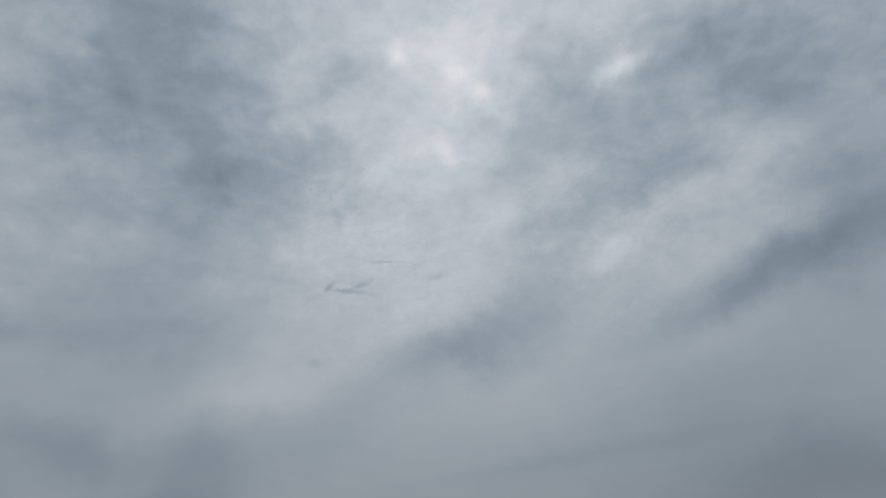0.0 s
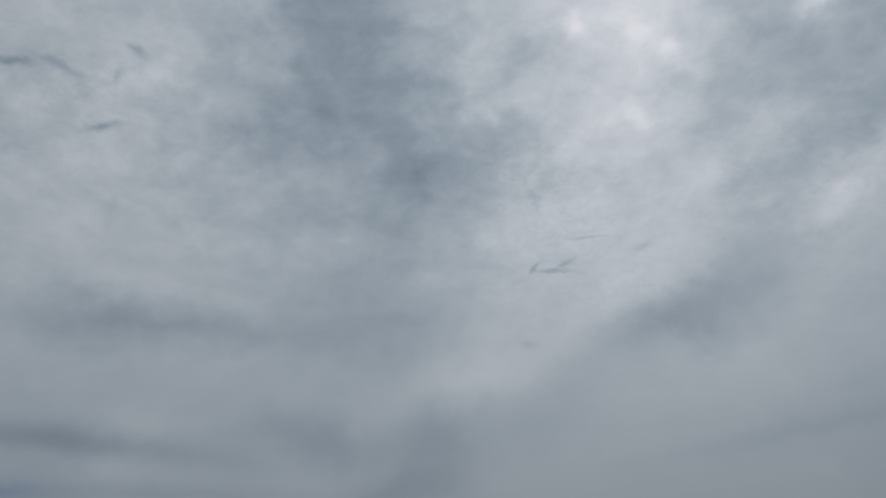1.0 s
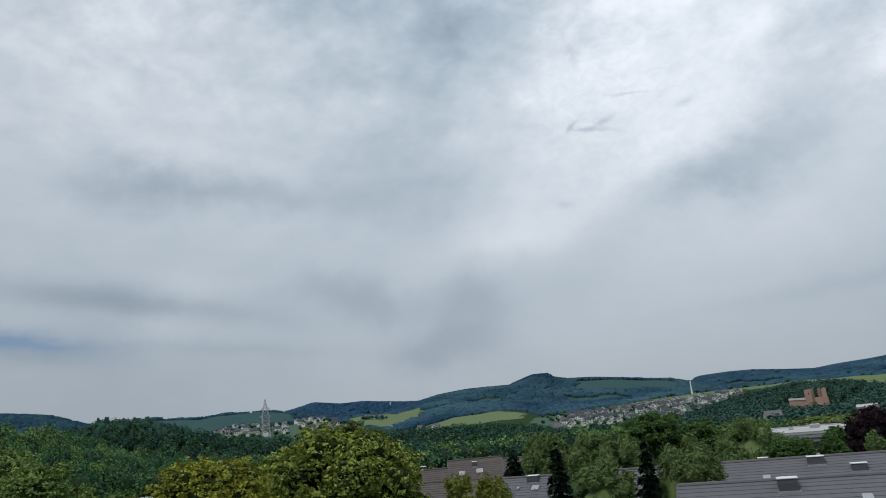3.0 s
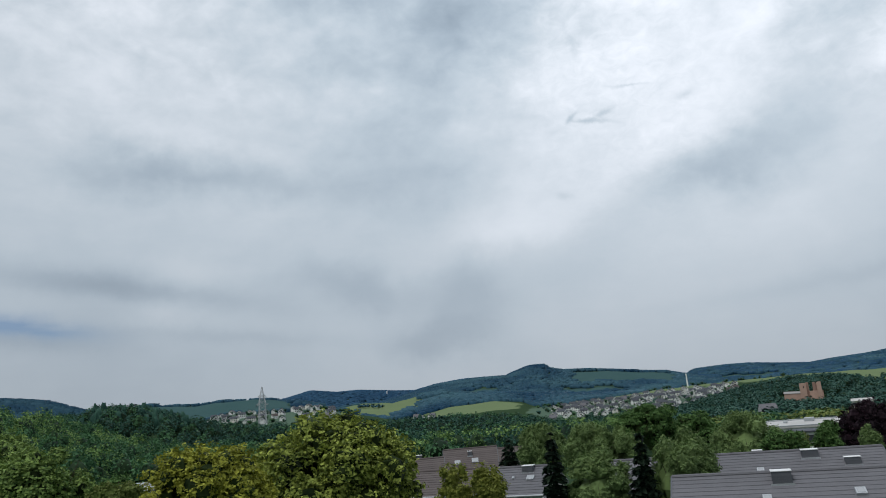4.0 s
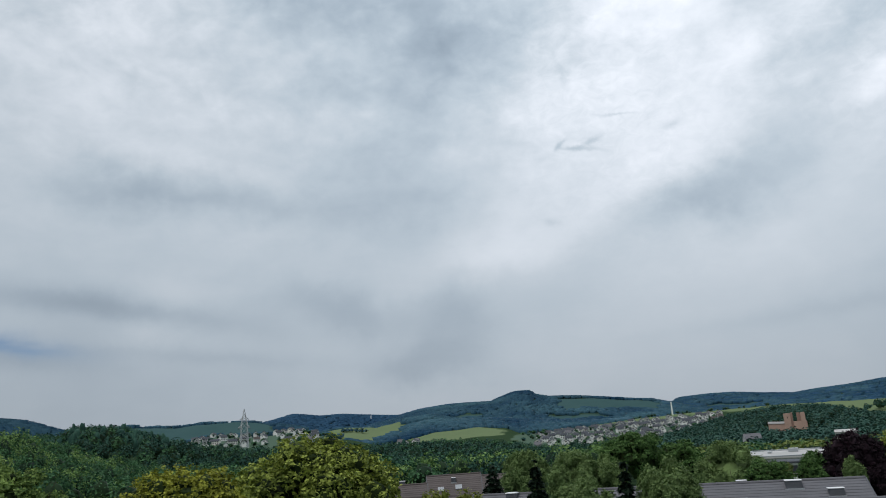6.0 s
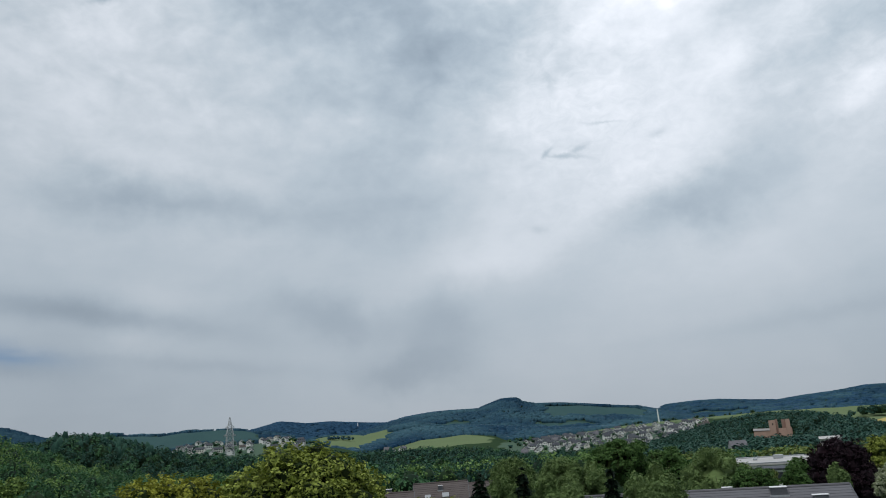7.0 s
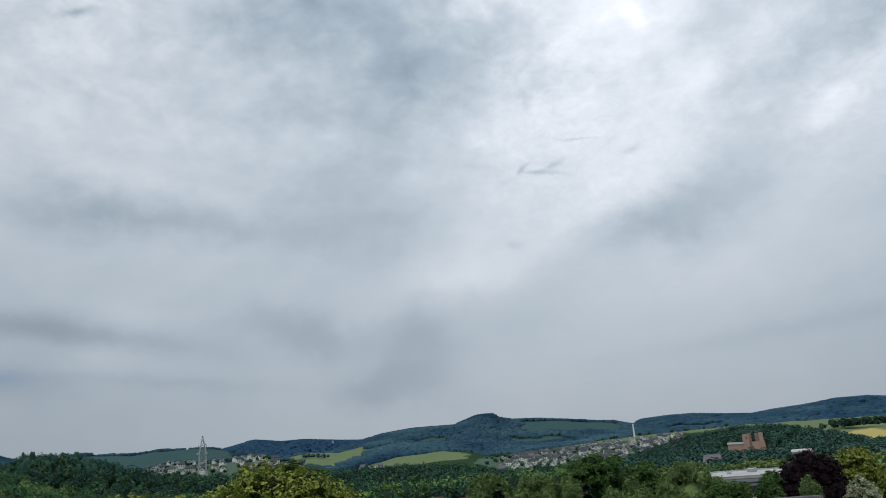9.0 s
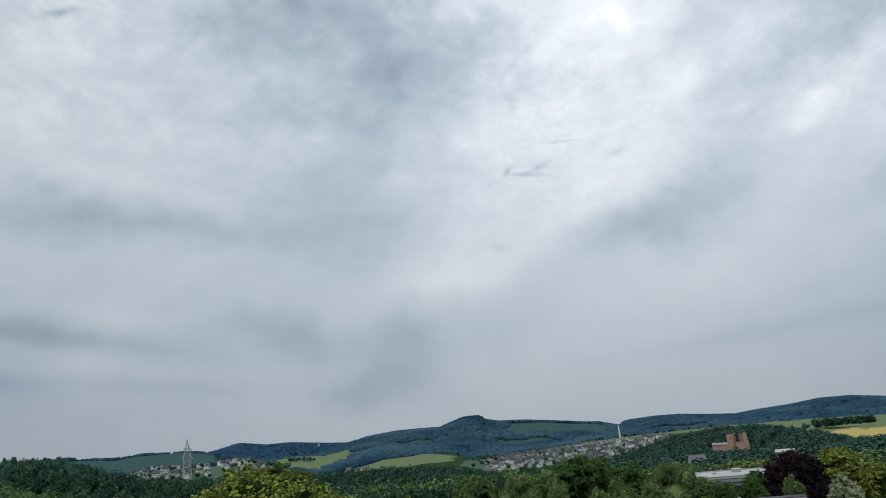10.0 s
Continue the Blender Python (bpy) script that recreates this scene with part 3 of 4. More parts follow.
def conifer(name, az, r, top, radius, kind, label, count=9000, leaf=0.35):
    x, y = place(az, r)
    z = land_at(x, y)
    tree = tagged(new(name), label, "tree")
    tree.location = (x, y, z)
    h = top - z
    v, f = tube([(0, 0, -0.3), (0, 0, h * 0.5), (0, 0, h * 0.98)], [0.22, 0.14, 0.02])
    mesh_object("trunk", v, f, BARK, tree, smooth=True)
    s = 1 - np.sqrt(rng.uniform(0, 1, count)) * 0.93
    tier = np.round(s * 16) / 16
    a = rng.uniform(0, 2 * np.pi, count)
    bough = 0.72 + 0.28 * np.cos(a * 5 + tier * 90) + 0.12 * np.sin(tier * 50)
    rad = radius * (1 - s) ** 0.8 * rng.uniform(0.35, 1, count) ** 0.5 * bough
    p = np.stack([rad * np.cos(a), rad * np.sin(a), h * (tier * 0.92 + 0.07) - rad * 0.35 + rng.normal(0, 0.1, count)], 1)
    p[:, 2] = np.minimum(p[:, 2], h)
    nrm = np.stack([np.cos(a) * 0.4, np.sin(a) * 0.4, np.ones(count)], 1) + rng.normal(size=(count, 3)) * 0.35
    v, f = leaf_quads(p, nrm, leaf, 1.9, 0.4)
    mesh_object("crown", v, f, LEAF[kind], tree)
    return tree


def wood(name, a0, a1, r0, r1, spacing, radius, high, quads, kinds, label, keep=None, seed=1, rings=4, sides=6, rough=0.1, flat=0.45, use_any=False, lobes=0):
    """A wood: one object of many crowns, each a lumpy dome with tufts of leaves on it."""
    gen = np.random.default_rng(seed)
    n = int(radians(a1 - a0) * 0.5 * (r1 ** 2 - r0 ** 2) / spacing ** 2 * (2.6 if lobes else 1))
    az, r = gen.uniform(a0, a1, n), np.sqrt(gen.uniform(r0 ** 2, r1 ** 2, n))
    ok = (land_use(az, r) == 0) | use_any
    if keep is not None:
        ok &= keep(az, r)
    az, r = az[ok], r[ok]
    x, y = r * np.sin(np.radians(az)), r * np.cos(np.radians(az))
    if lobes:
        # neighbouring crowns keep their distance
        free = []
        for k in range(len(x)):
            if not free or ((x[free] - x[k]) ** 2 + (y[free] - y[k]) ** 2).min() > (spacing * 0.82) ** 2:
                free.append(k)
        az, r, x, y = az[free], r[free], x[free], y[free]
    n = len(az)
    rad = radius * gen.uniform(0.65, 1.25, n)
    hh = high * (gen.uniform(0.8, 1.15, n) if quads or r0 < 1000 else gen.uniform(0.96, 1.04, n))
    tall = hh * flat
    z = land_z(az, r) + hh - tall
    which = gen.integers(0, len(kinds), n)
    root = tagged(new(name), label, "woodland", kind="stuff")
    for k, kind in enumerate(kinds):
        s = which == k
        if not s.any():
            continue
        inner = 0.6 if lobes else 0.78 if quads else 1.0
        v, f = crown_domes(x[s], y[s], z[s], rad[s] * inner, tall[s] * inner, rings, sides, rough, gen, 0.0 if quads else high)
        # under tufts the domes take the painted shade colour, so gaps look deep
        mesh_object("canopy", v, f, LEAF["wood_shade" if quads else kind], root, smooth=True)
        if quads:
            m = int(s.sum())
            at, size3, each = np.stack([x[s], y[s], z[s]], 1), np.stack([rad[s], rad[s], tall[s]], 1), quads
            tuft = rad[s] * 2.3 / math.sqrt(quads)
            if lobes:
                each, m = quads // lobes, m * lobes
                d = on_ball(m, -0.45)
                part_of = gen.uniform(0.32, 0.5, (m, 1))
                at = np.repeat(at, lobes, 0) + d * np.repeat(size3, lobes, 0) * 0.74
                size3, tuft = np.repeat(size3, lobes, 0) * part_of, np.repeat(tuft, lobes)
            d = on_ball(m * each, -0.5 if lobes else -0.2)
            grow = gen.uniform(0.9, 1.12, (m * each, 1))
            p = np.repeat(at, each, 0) + d * np.repeat(size3, each, 0) * grow
            nrm = d + gen.normal(size=d.shape) * 0.3 + np.array([0, 0, 0.4])
            v, f = leaf_quads(p, nrm, np.repeat(tuft, each), 1.25)
            mesh_object("leaf_tufts", v, f, LEAF[kind], root)
    return root


# woods on the slopes, near to far
wood("beech_wood", -40, -12, 222, 430, 7.6, 4.5, 13, 280, ["wood", "wood_light", "wood"], "mixed green beech wood on the near slope", seed=2, rings=5, sides=8, rough=0.13, lobes=14)
wood("valley_wood", -12, 15, 215, 470, 8.0, 4.7, 12, 200, ["wood", "wood_dark", "wood_light"], "dense dark green wood in the valley", seed=3, rings=5, sides=8, rough=0.13, lobes=8)
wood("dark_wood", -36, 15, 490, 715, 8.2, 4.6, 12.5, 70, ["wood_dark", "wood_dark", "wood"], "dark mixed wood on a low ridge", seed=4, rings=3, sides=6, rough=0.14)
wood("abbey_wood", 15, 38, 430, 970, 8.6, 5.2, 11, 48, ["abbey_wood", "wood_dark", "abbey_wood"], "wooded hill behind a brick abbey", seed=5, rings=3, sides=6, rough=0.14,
     keep=lambda a, r: ~((a > 22.9) & (a < 26.3) & (r > 700) & (r < 790)))
# from here on the canopies carry the painted blue haze
wood("far_wood_left", -35, -8, 1360, 2760, 13.5, 12.5, 9, 0, ["far_wood"], "distant spruce forest on hills, blue-green with painted haze", seed=6, rings=3, sides=6, flat=0.13, rough=0.03)
wood("far_wood_knoll", -9, 15, 1720, 2300, 12, 11, 9, 0, ["far_wood"], "distant wood on a knoll, blue-green with painted haze", seed=7, rings=3, sides=6, flat=0.13, rough=0.03)
wood("far_wood_summit", -10, 23, 2350, 3660, 15.5, 14.5, 10, 0, ["far_wood"], "distant spruce forest on the long summit ridge, blue with painted haze", seed=8, rings=3, sides=6, flat=0.13, rough=0.03)
wood("far_wood_ridge", -20, 1, 3400, 4520, 20, 19, 11, 0, ["haze_blue_wood"], "far spruce forest on the horizon ridge, blue with painted haze", seed=9, rings=3, sides=6, flat=0.13, rough=0.03)
wood("far_wood_right", 13, 38, 3050, 4330, 20, 19, 11, 0, ["far_wood", "far_wood", "haze_blue_wood"], "far spruce forest on the horizon ridge, blue with painted haze", seed=10, rings=3, sides=6, flat=0.13, rough=0.03)
wood("spruce_stand", -27.5, -20, 630, 705, 11, 2.6, 14, 0, ["wood_dark"], "dark spruces standing on a low ridge", seed=21, rings=6, sides=7, flat=0.5)
wood("spruce_stand", -5.5, -3.0, 660, 712, 14, 2.4, 15, 0, ["wood_dark"], "dark spruces above the valley wood", seed=22, rings=6, sides=7, flat=0.5)

# ---- trees near the houses ----
broadleaf("maple_tree", -9.6, 48, 14.35, 5.6, 10.0, 0.2, 55800, "maple", "large round maple with yellow-green sunlit leaves", lumps=34)
broadleaf("norway_maple", -19.0, 36, 13.1, 3.7, 7.5, 0.125, 56000, "yellow", "yellow-green maple with dense leaves", lumps=34)
broadleaf("lime_tree", -33.5, 60, 15.8, 5.0, 9.5, 0.17, 40000, "lime", "tall fresh green lime tree", lumps=20)
broadleaf("lime_tree", -29.6, 50, 13.9, 3.1, 7.5, 0.15, 36000, "lime", "fresh green round lime tree", lumps=16)
broadleaf("hazel_bush", -24.5, 46, 11.6, 2.2, 4.0, 0.148, 13950, "bush", "light green rounded hazel bush", lumps=12)
broadleaf("birch_tree", 1.6, 40, 10.9, 1.15, 4.6, 0.111, 10075, "birch", "sparse pale yellow-green birch", lumps=14, loose=0.3)
conifer("spruce_tree", 3.5, 76, 10.4, 3.6, "conifer", "dark pointed spruce behind the roofs")
conifer("spruce_tree", 6.7, 50, 11.7, 2.1, "conifer", "dark narrow spruce beside a roof")
conifer("spruce_tree", 13.1, 48, 11.2, 1.9, "conifer", "dark narrow spruce beside a willow")
broadleaf("willow_tree", 6.0, 92, 11.5, 3.1, 8, 0.178, 23250, "olive", "olive green willow with hanging twigs", droop=1.2, stretch=2.2)
broadleaf("willow_tree", 9.7, 86, 11.5, 3.6, 8, 0.178, 24800, "olive", "olive green willow with hanging twigs", droop=1.2, stretch=2.2)
broadleaf("willow_tree", 12.0, 88, 10.6, 2.6, 7, 0.178, 15500, "olive", "olive green willow with hanging twigs", droop=1.2, stretch=2.2)
broadleaf("cherry_tree", 9.9, 50, 10.35, 2.3, 5.0, 0.126, 21700, "olive", "pale green loose cherry tree", loose=0.22)
broadleaf("oak_tree", 14.1, 112, 12.8, 5.2, 9, 0.252, 23250, "green", "dark green spreading oak")
broadleaf("oak_tree", 17.2, 115, 11.0, 4.0, 8, 0.252, 17050, "green", "dark green spreading oak")
broadleaf("willow_tree", 15.8, 50, 11.5, 2.45, 6.5, 0.126, 26350, "olive", "pale olive willow in front of a roof", droop=1.0, stretch=2.0)
broadleaf("willow_tree", 20.6, 88, 11.4, 4.0, 8.5, 0.178, 26350, "olive", "broad olive green willow behind the roofs", droop=1.0, stretch=2.0)
broadleaf("plum_tree", 22.9, 80, 9.5, 2.2, 4.5, 0.148, 13950, "green", "small dark green plum tree behind the roof")
broadleaf("ash_tree", 25.5, 84, 9.5, 1.5, 5.5, 0.148, 10850, "green", "slender green ash beside a flat-roofed hall")
broadleaf("copper_beech", 28.35, 108, 11.1, 4.3, 11, 0.222, 24800, "copper", "dark purple copper beech", lumps=40)
broadleaf("acacia_tree", 28.1, 72, 9.7, 0.95, 3.5, 0.118, 6975, "olive", "small light green acacia before a dark beech")
broadleaf("chestnut_tree", 31.2, 122, 10.5, 3.4, 8, 0.237, 18600, "maple", "yellow-green rounded chestnut tree")
broadleaf("lilac_tree", 31.1, 80, 8.9, 1.45, 4.0, 0.148, 10850, "blossom", "small tree covered with pale blossom")
broadleaf("ash_tree", 33.4, 120, 8.2, 3.0, 6, 0.222, 13950, "maple", "yellow-green ash tree beside other trees")
broadleaf("ash_tree", 36.0, 118, 9.0, 3.2, 7, 0.222, 13950, "green", "tall green ash tree among others")
broadleaf("hazel_bush", 23.6, 104, 7.9, 1.6, 3.2, 0.15, 7000, "bush", "light green rounded hazel bush behind a roof", lumps=12)
broadleaf("hazel_bush", 25.9, 120, 8.2, 2.0, 4.0, 0.16, 8000, "green", "dark green rounded bush beside a hall", lumps=12)
broadleaf("lime_tree", -25.0, 62, 11.0, 2.6, 6.0, 0.18, 14000, "green", "dark green lime tree at a wood's edge", lumps=16)
broadleaf("birch_tree", -0.7, 41, 11.1, 1.2, 5.0, 0.11, 7000, "birch", "sparse pale yellow-green birch before brown roofs", lumps=14, loose=0.3)

# ---- buildings ----
ROOF_GREY = plain("grey_roof_tiles", (0.12, 0.12, 0.132), 0.75, vary=0.16, scale=2.0, bump=0.3)
ROOF_BROWN = plain("brown_roof_tiles", (0.095, 0.08, 0.077), 0.8, vary=0.16, scale=2.0, bump=0.3)
ROOF_DARK = plain("slate_roof", (0.05, 0.056, 0.068), 0.7, vary=0.2, scale=0.6)
ROOF_RED = plain("red_brown_roof", (0.07, 0.06, 0.056), 0.8, vary=0.2, scale=0.6)
SLATE = plain("slate_cladding", (0.09, 0.096, 0.108), 0.6, vary=0.2, scale=5, bump=0.3)
ZINC = plain("zinc_sheet", (0.42, 0.44, 0.46), 0.45, 0.6, vary=0.1, scale=2)
WHITE = plain("white_render", (0.80, 0.80, 0.78), 0.9, vary=0.06, scale=0.8)
CREAM = plain("cream_render", (0.74, 0.72, 0.66), 0.9, vary=0.06, scale=0.8)
GREYWALL = plain("grey_render", (0.42, 0.43, 0.43), 0.9, vary=0.07, scale=0.8)
BRICK = plain("red_brick", (0.43, 0.295, 0.235), 0.9, vary=0.14, scale=0.5, bump=0.3)
# darker copy of the red brick: shade on the abbey's flanks put into colour
BRICK_SHADE = plain("shaded_brick", (0.34, 0.22, 0.175), 0.9, vary=0.16, scale=0.5, bump=0.3)
GRAVEL = plain("pale_gravel_roof", (0.46, 0.455, 0.445), 0.95, vary=0.16, scale=0.7)
NAVE_ROOF = plain("weathered_copper_sheet", (0.24, 0.23, 0.22), 0.7, vary=0.15, scale=0.6)
STEEL = plain("galvanised_steel", (0.50, 0.52, 0.53), 0.5, 0.3, vary=0.1, scale=1.0)
CONCRETE = plain("white_painted_concrete", (0.75, 0.76, 0.76), 0.7, vary=0.05, scale=0.5)
CAPSTONE = plain("pale_capstone", (0.68, 0.69, 0.70), 0.8, vary=0.12, scale=4)
# skylight glass coloured pale: the sky's reflection is put into its base colour
SKY_PANE = plain("pane_with_painted_sky_reflection", (0.33, 0.345, 0.36), 0.25, vary=0.06, spec=0.6)


def glass_material():
    m, gr = material("window_glass")
    s = gr.node("ShaderNodeBsdfPrincipled", {"Base Color": (0.03, 0.035, 0.04, 1), "Roughness": 0.08, "Specular IOR Level": 0.7})
    finish(gr, s.outputs[0])
    return m


GLASS = glass_material()


def part(name, bm, mat, parent, label=""):
    me = bpy.data.meshes.new(name)
    bm.normal_update()
    bm.to_mesh(me)
    bm.free()
    me.materials.append(mat)
    ob = new(name, me)
    ob.parent = parent
    return tagged(ob, label) if label else ob


def box(x0, x1, y0, y1, z0, z1, bevel=0.0, bm=None, turn=None):
    bm = bm or bmesh.new()
    m = Matrix.Translation(((x0 + x1) / 2, (y0 + y1) / 2, (z0 + z1) / 2)) @ Matrix.Diagonal((x1 - x0, y1 - y0, z1 - z0, 1))
    made = bmesh.ops.create_cube(bm, size=1, matrix=(turn @ m) if turn else m)
    if bevel:
        edges = {e for v in made["verts"] for e in v.link_edges}
        bmesh.ops.bevel(bm, geom=list(edges), offset=bevel, segments=1, affect="EDGES")
    return bm


def gable_wall(w, d, eave, ridge, base=-1.5):
    """Walls with two gables; ridge runs along x."""
    bm = bmesh.new()
    for x in (-w / 2, w / 2):
        for y, z in ((-d / 2, base), (d / 2, base), (d / 2, eave), (0, ridge), (-d / 2, eave)):
            bm.verts.new((x, y, z))
    bm.verts.ensure_lookup_table()
    v = bm.verts
    bm.faces.new([v[i] for i in (0, 4, 3, 2, 1)])
    bm.faces.new([v[i] for i in (5, 6, 7, 8, 9)])
    for i in range(5):
        n = (i + 1) % 5
        if i != 2 and i != 3:
            bm.faces.new([v[i], v[n], v[n + 5], v[i + 5]])
    bmesh.ops.recalc_face_normals(bm, faces=bm.faces)
    return bm


def courses(w, run, drop, side, step=0.42, over=0.3, lip=0.03):
    """One roof slope in overlapping courses of tiles, a mesh each, a little proud of the one below; ridge at y = 0, z = 0."""
    n = max(3, round(math.hypot(run, drop) / step))
    k = drop / run
    cells = max(2, int(w / 1.2))
    rows = []
    for c in range(n):
        bm = bmesh.new()
        a, b = run * c / n, run * (c + 1.12) / n
        last = None
        for q in range(cells + 1):
            x = -w / 2 - over + (w + 2 * over) * q / cells
            low = -b * k + lip + random.uniform(-0.007, 0.007)
            now = [bm.verts.new(p) for p in ((x, side * a, -a * k), (x, side * b, low), (x, side * b, low - lip * 1.3))]
            if last:
                for u in (0, 1):
                    quad = (last[u], last[u + 1], now[u + 1], now[u])
                    bm.faces.new(quad if side < 0 else quad[::-1])
            last = now
        rows.append(bm)
    return rows


def terraced_house(x, y, turn, w, d, ridge, slope, roof, wall, label, chimneys=(), skylights=(), gutters=True, wins=3):
    """Low-pitched house; ridge height over its own ground, local x along the ridge, -y towards the street below the camera."""
    z = land_at(x, y)
    h = tagged(new("terraced_house"), label, "house", "terraced houses below the hill")
    h.matrix_world = pose(x, y, z, 0, 0, turn)
    run = d / 2 + 0.5
    drop = run * math.tan(radians(slope))
    top = ridge - z
    eave = top - drop
    part("wall", gable_wall(w, d, top - d / 2 * math.tan(radians(slope)) - 0.12, top - 0.12), wall, h)
    for side, name in ((-1, "roof_front"), (1, "roof_back")):
        for row in courses(w, run, drop, side):
            part("tile_course", row, roof, h).location = (0, 0, top)
        under = box(-w / 2 - 0.25, w / 2 + 0.25, 0, run / math.cos(radians(slope)), -0.16, -0.06)
        u = part(name, under, SLATE, h)
        u.matrix_local = pose(0, 0, top, 0, 0, 0) @ pose(0, 0, 0, -slope if side > 0 else 180 + slope, 0, 0) @ (Matrix.Identity(4) if side > 0 else Matrix.Diagonal((1, 1, -1, 1)))
    cap = bmesh.new()
    bmesh.ops.create_cone(cap, segments=8, radius1=0.13, radius2=0.13, depth=w + 0.6, cap_ends=True, matrix=pose(0, 0, top + 0.0, 0, 90, 0))
    part("ridge_cap", cap, roof, h)
    for side in (-1, 1):
        verge = box(-0.04, 0.04, -run - 0.02, run + 0.02, -0.2, 0.06)
        for v in verge.verts:
            v.co.z -= abs(v.co.y) * math.tan(radians(slope))
        bmesh.ops.subdivide_edges(verge, edges=[e for e in verge.edges if abs(e.verts[0].co.y - e.verts[1].co.y) > 1], cuts=1)
        for v in verge.verts:
            if abs(v.co.y) < 0.05:
                v.co.z += drop
        b = part("verge_board", verge, SLATE, h)
        b.location = (side * (w / 2 + 0.33), 0, top)
    if gutters:
        gut = bmesh.new()
        bmesh.ops.create_cone(gut, segments=10, radius1=0.08, radius2=0.08, depth=w + 0.6, cap_ends=True, matrix=pose(0, -run - 0.08, eave - 0.03, 0, 90, 0))
        part("gutter", gut, ZINC, h, "pale zinc gutter")
    for k in range(wins):
        cx = (k + 0.5) / wins * w - w / 2
        fr = box(cx - 0.7, cx + 0.7, -d / 2 - 0.06, -d / 2 + 0.02, eave - 2.0, eave - 0.6, 0.02)
        f = part("window", fr, WHITE, h, "white window frame")
        for sx in (-1, 1):
            part("pane", box(cx + sx * 0.33 - 0.27, cx + sx * 0.33 + 0.27, -d / 2 - 0.075, -d / 2 - 0.05, eave - 1.9, eave - 0.7), GLASS, f)
    for cx, w_out, cw, cd, rise in chimneys:
        zb = top - abs(w_out) * math.tan(radians(slope))
        c = part("chimney", box(cx - cw / 2, cx + cw / 2, w_out - cd / 2, w_out + cd / 2, zb - 0.5, top + rise - 0.055, 0.02), SLATE, h, "slate-clad chimney")
        part("cap", box(cx - cw / 2 - 0.05, cx + cw / 2 + 0.05, w_out - cd / 2 - 0.05, w_out + cd / 2 + 0.05, top + rise - 0.055, top + rise, 0.015), CAPSTONE, c, "pale concrete cap")
        part("flashing", box(cx - cw / 2 - 0.1, cx + cw / 2 + 0.1, w_out - cd / 2 - 0.12, w_out - cd / 2 - 0.02, zb - 0.5, zb - 0.12), ZINC, c)
        for q in range(1, 4):
            zq = zb - 0.25 + (top + rise - zb) * q / 4
            part("slate_course", box(cx - cw / 2 - 0.012, cx + cw / 2 + 0.012, w_out - cd / 2 - 0.012, w_out + cd / 2 + 0.012, zq, zq + 0.12), SLATE, c)
    for sx, w_out, sw, sd in skylights:
        zc = top - abs(w_out) * math.tan(radians(slope))
        m = pose(sx, w_out, zc + 0.06, slope if w_out < 0 else -slope, 0, 0)
        s = part("skylight", box(-sw / 2, sw / 2, -sd / 2, sd / 2, -0.05, 0.09, 0.015), ZINC, h, "zinc skylight frame")
        s.matrix_local = m
        p = part("pane", box(-sw / 2 + 0.08, sw / 2 - 0.08, -sd / 2 + 0.08, sd / 2 - 0.08, 0.09, 0.1), SKY_PANE, s)
    return h


PHI = 19.5


def row_house(az0, az1, dist, below, phi=PHI, **kw):
    """A house in a row: bearings of its two ends and the distance of the line of its ridge, which faces phi."""
    PHI = phi
    FWD = Vector((math.sin(radians(PHI)), math.cos(radians(PHI))))
    ALONG = Vector((math.cos(radians(PHI)), -math.sin(radians(PHI))))
    s0, s1 = dist * math.tan(radians(az0 - PHI)), dist * math.tan(radians(az1 - PHI))
    c = FWD * dist + ALONG * (s0 + s1) / 2
    def here(az):
        return dist * math.tan(radians(az - PHI)) - (s0 + s1) / 2
    kw["chimneys"] = [(here(az), o, cw, cd, rise) for az, o, cw, cd, rise in kw.get("chimneys", ())]
    kw["skylights"] = [(here(az), o, cw, cd) for az, o, cw, cd in kw.get("skylights", ())]
    return terraced_house(c.x, c.y, -PHI, s1 - s0, kw.pop("depth", 9), EYE - below, kw.pop("slope", 23), **kw)


row_house(15.45, 33.0, 45, 4.6, roof=ROOF_GREY, wall=WHITE, label="long house with a grey tiled roof and slate chimney", wins=5,
          chimneys=[(22.25, -0.8, 0.95, 0.8, 0.2)], skylights=[(21.1, -2.5, 0.45, 0.55), (26.6, -2.2, 0.5, 0.6)])
row_house(16.0, 28.42, 63, 4.95, roof=ROOF_GREY, wall=WHITE, label="long house with a grey tiled roof behind another row", wins=6,
          chimneys=[(24.25, -0.75, 1.1, 0.9, 0.14), (21.05, 0.9, 0.7, 0.6, 0.16), (26.6, -2.0, 1.0, 0.6, -0.42)], skylights=[(21.0, -2.6, 0.5, 0.6)])
row_house(10.2, 14.0, 63, 4.95, roof=ROOF_GREY, wall=WHITE, label="grey-roofed house half hidden by trees", wins=2)
row_house(2.2, 6.5, 61, 4.85, roof=ROOF_GREY, wall=WHITE, label="grey-brown roofed house with a slate chimney", wins=2, depth=8, slope=21,
          chimneys=[(4.95, -0.6, 0.85, 0.8, 0.18)], skylights=[(5.35, -2.0, 0.6, 0.7), (4.1, -1.9, 0.2, 0.3)])
row_house(-5.4, 2.1, 64, 5.0, roof=ROOF_BROWN, wall=WHITE, label="brown-roofed house with pale gutters", wins=4, depth=8, slope=21)
row_house(-5.2, -1.6, 96, 5.4, phi=-2, roof=ROOF_BROWN, wall=WHITE, label="brown-roofed house behind garden trees", wins=2, chimneys=[(-3.3, 0.3, 0.7, 0.6, 0.5)], slope=32)
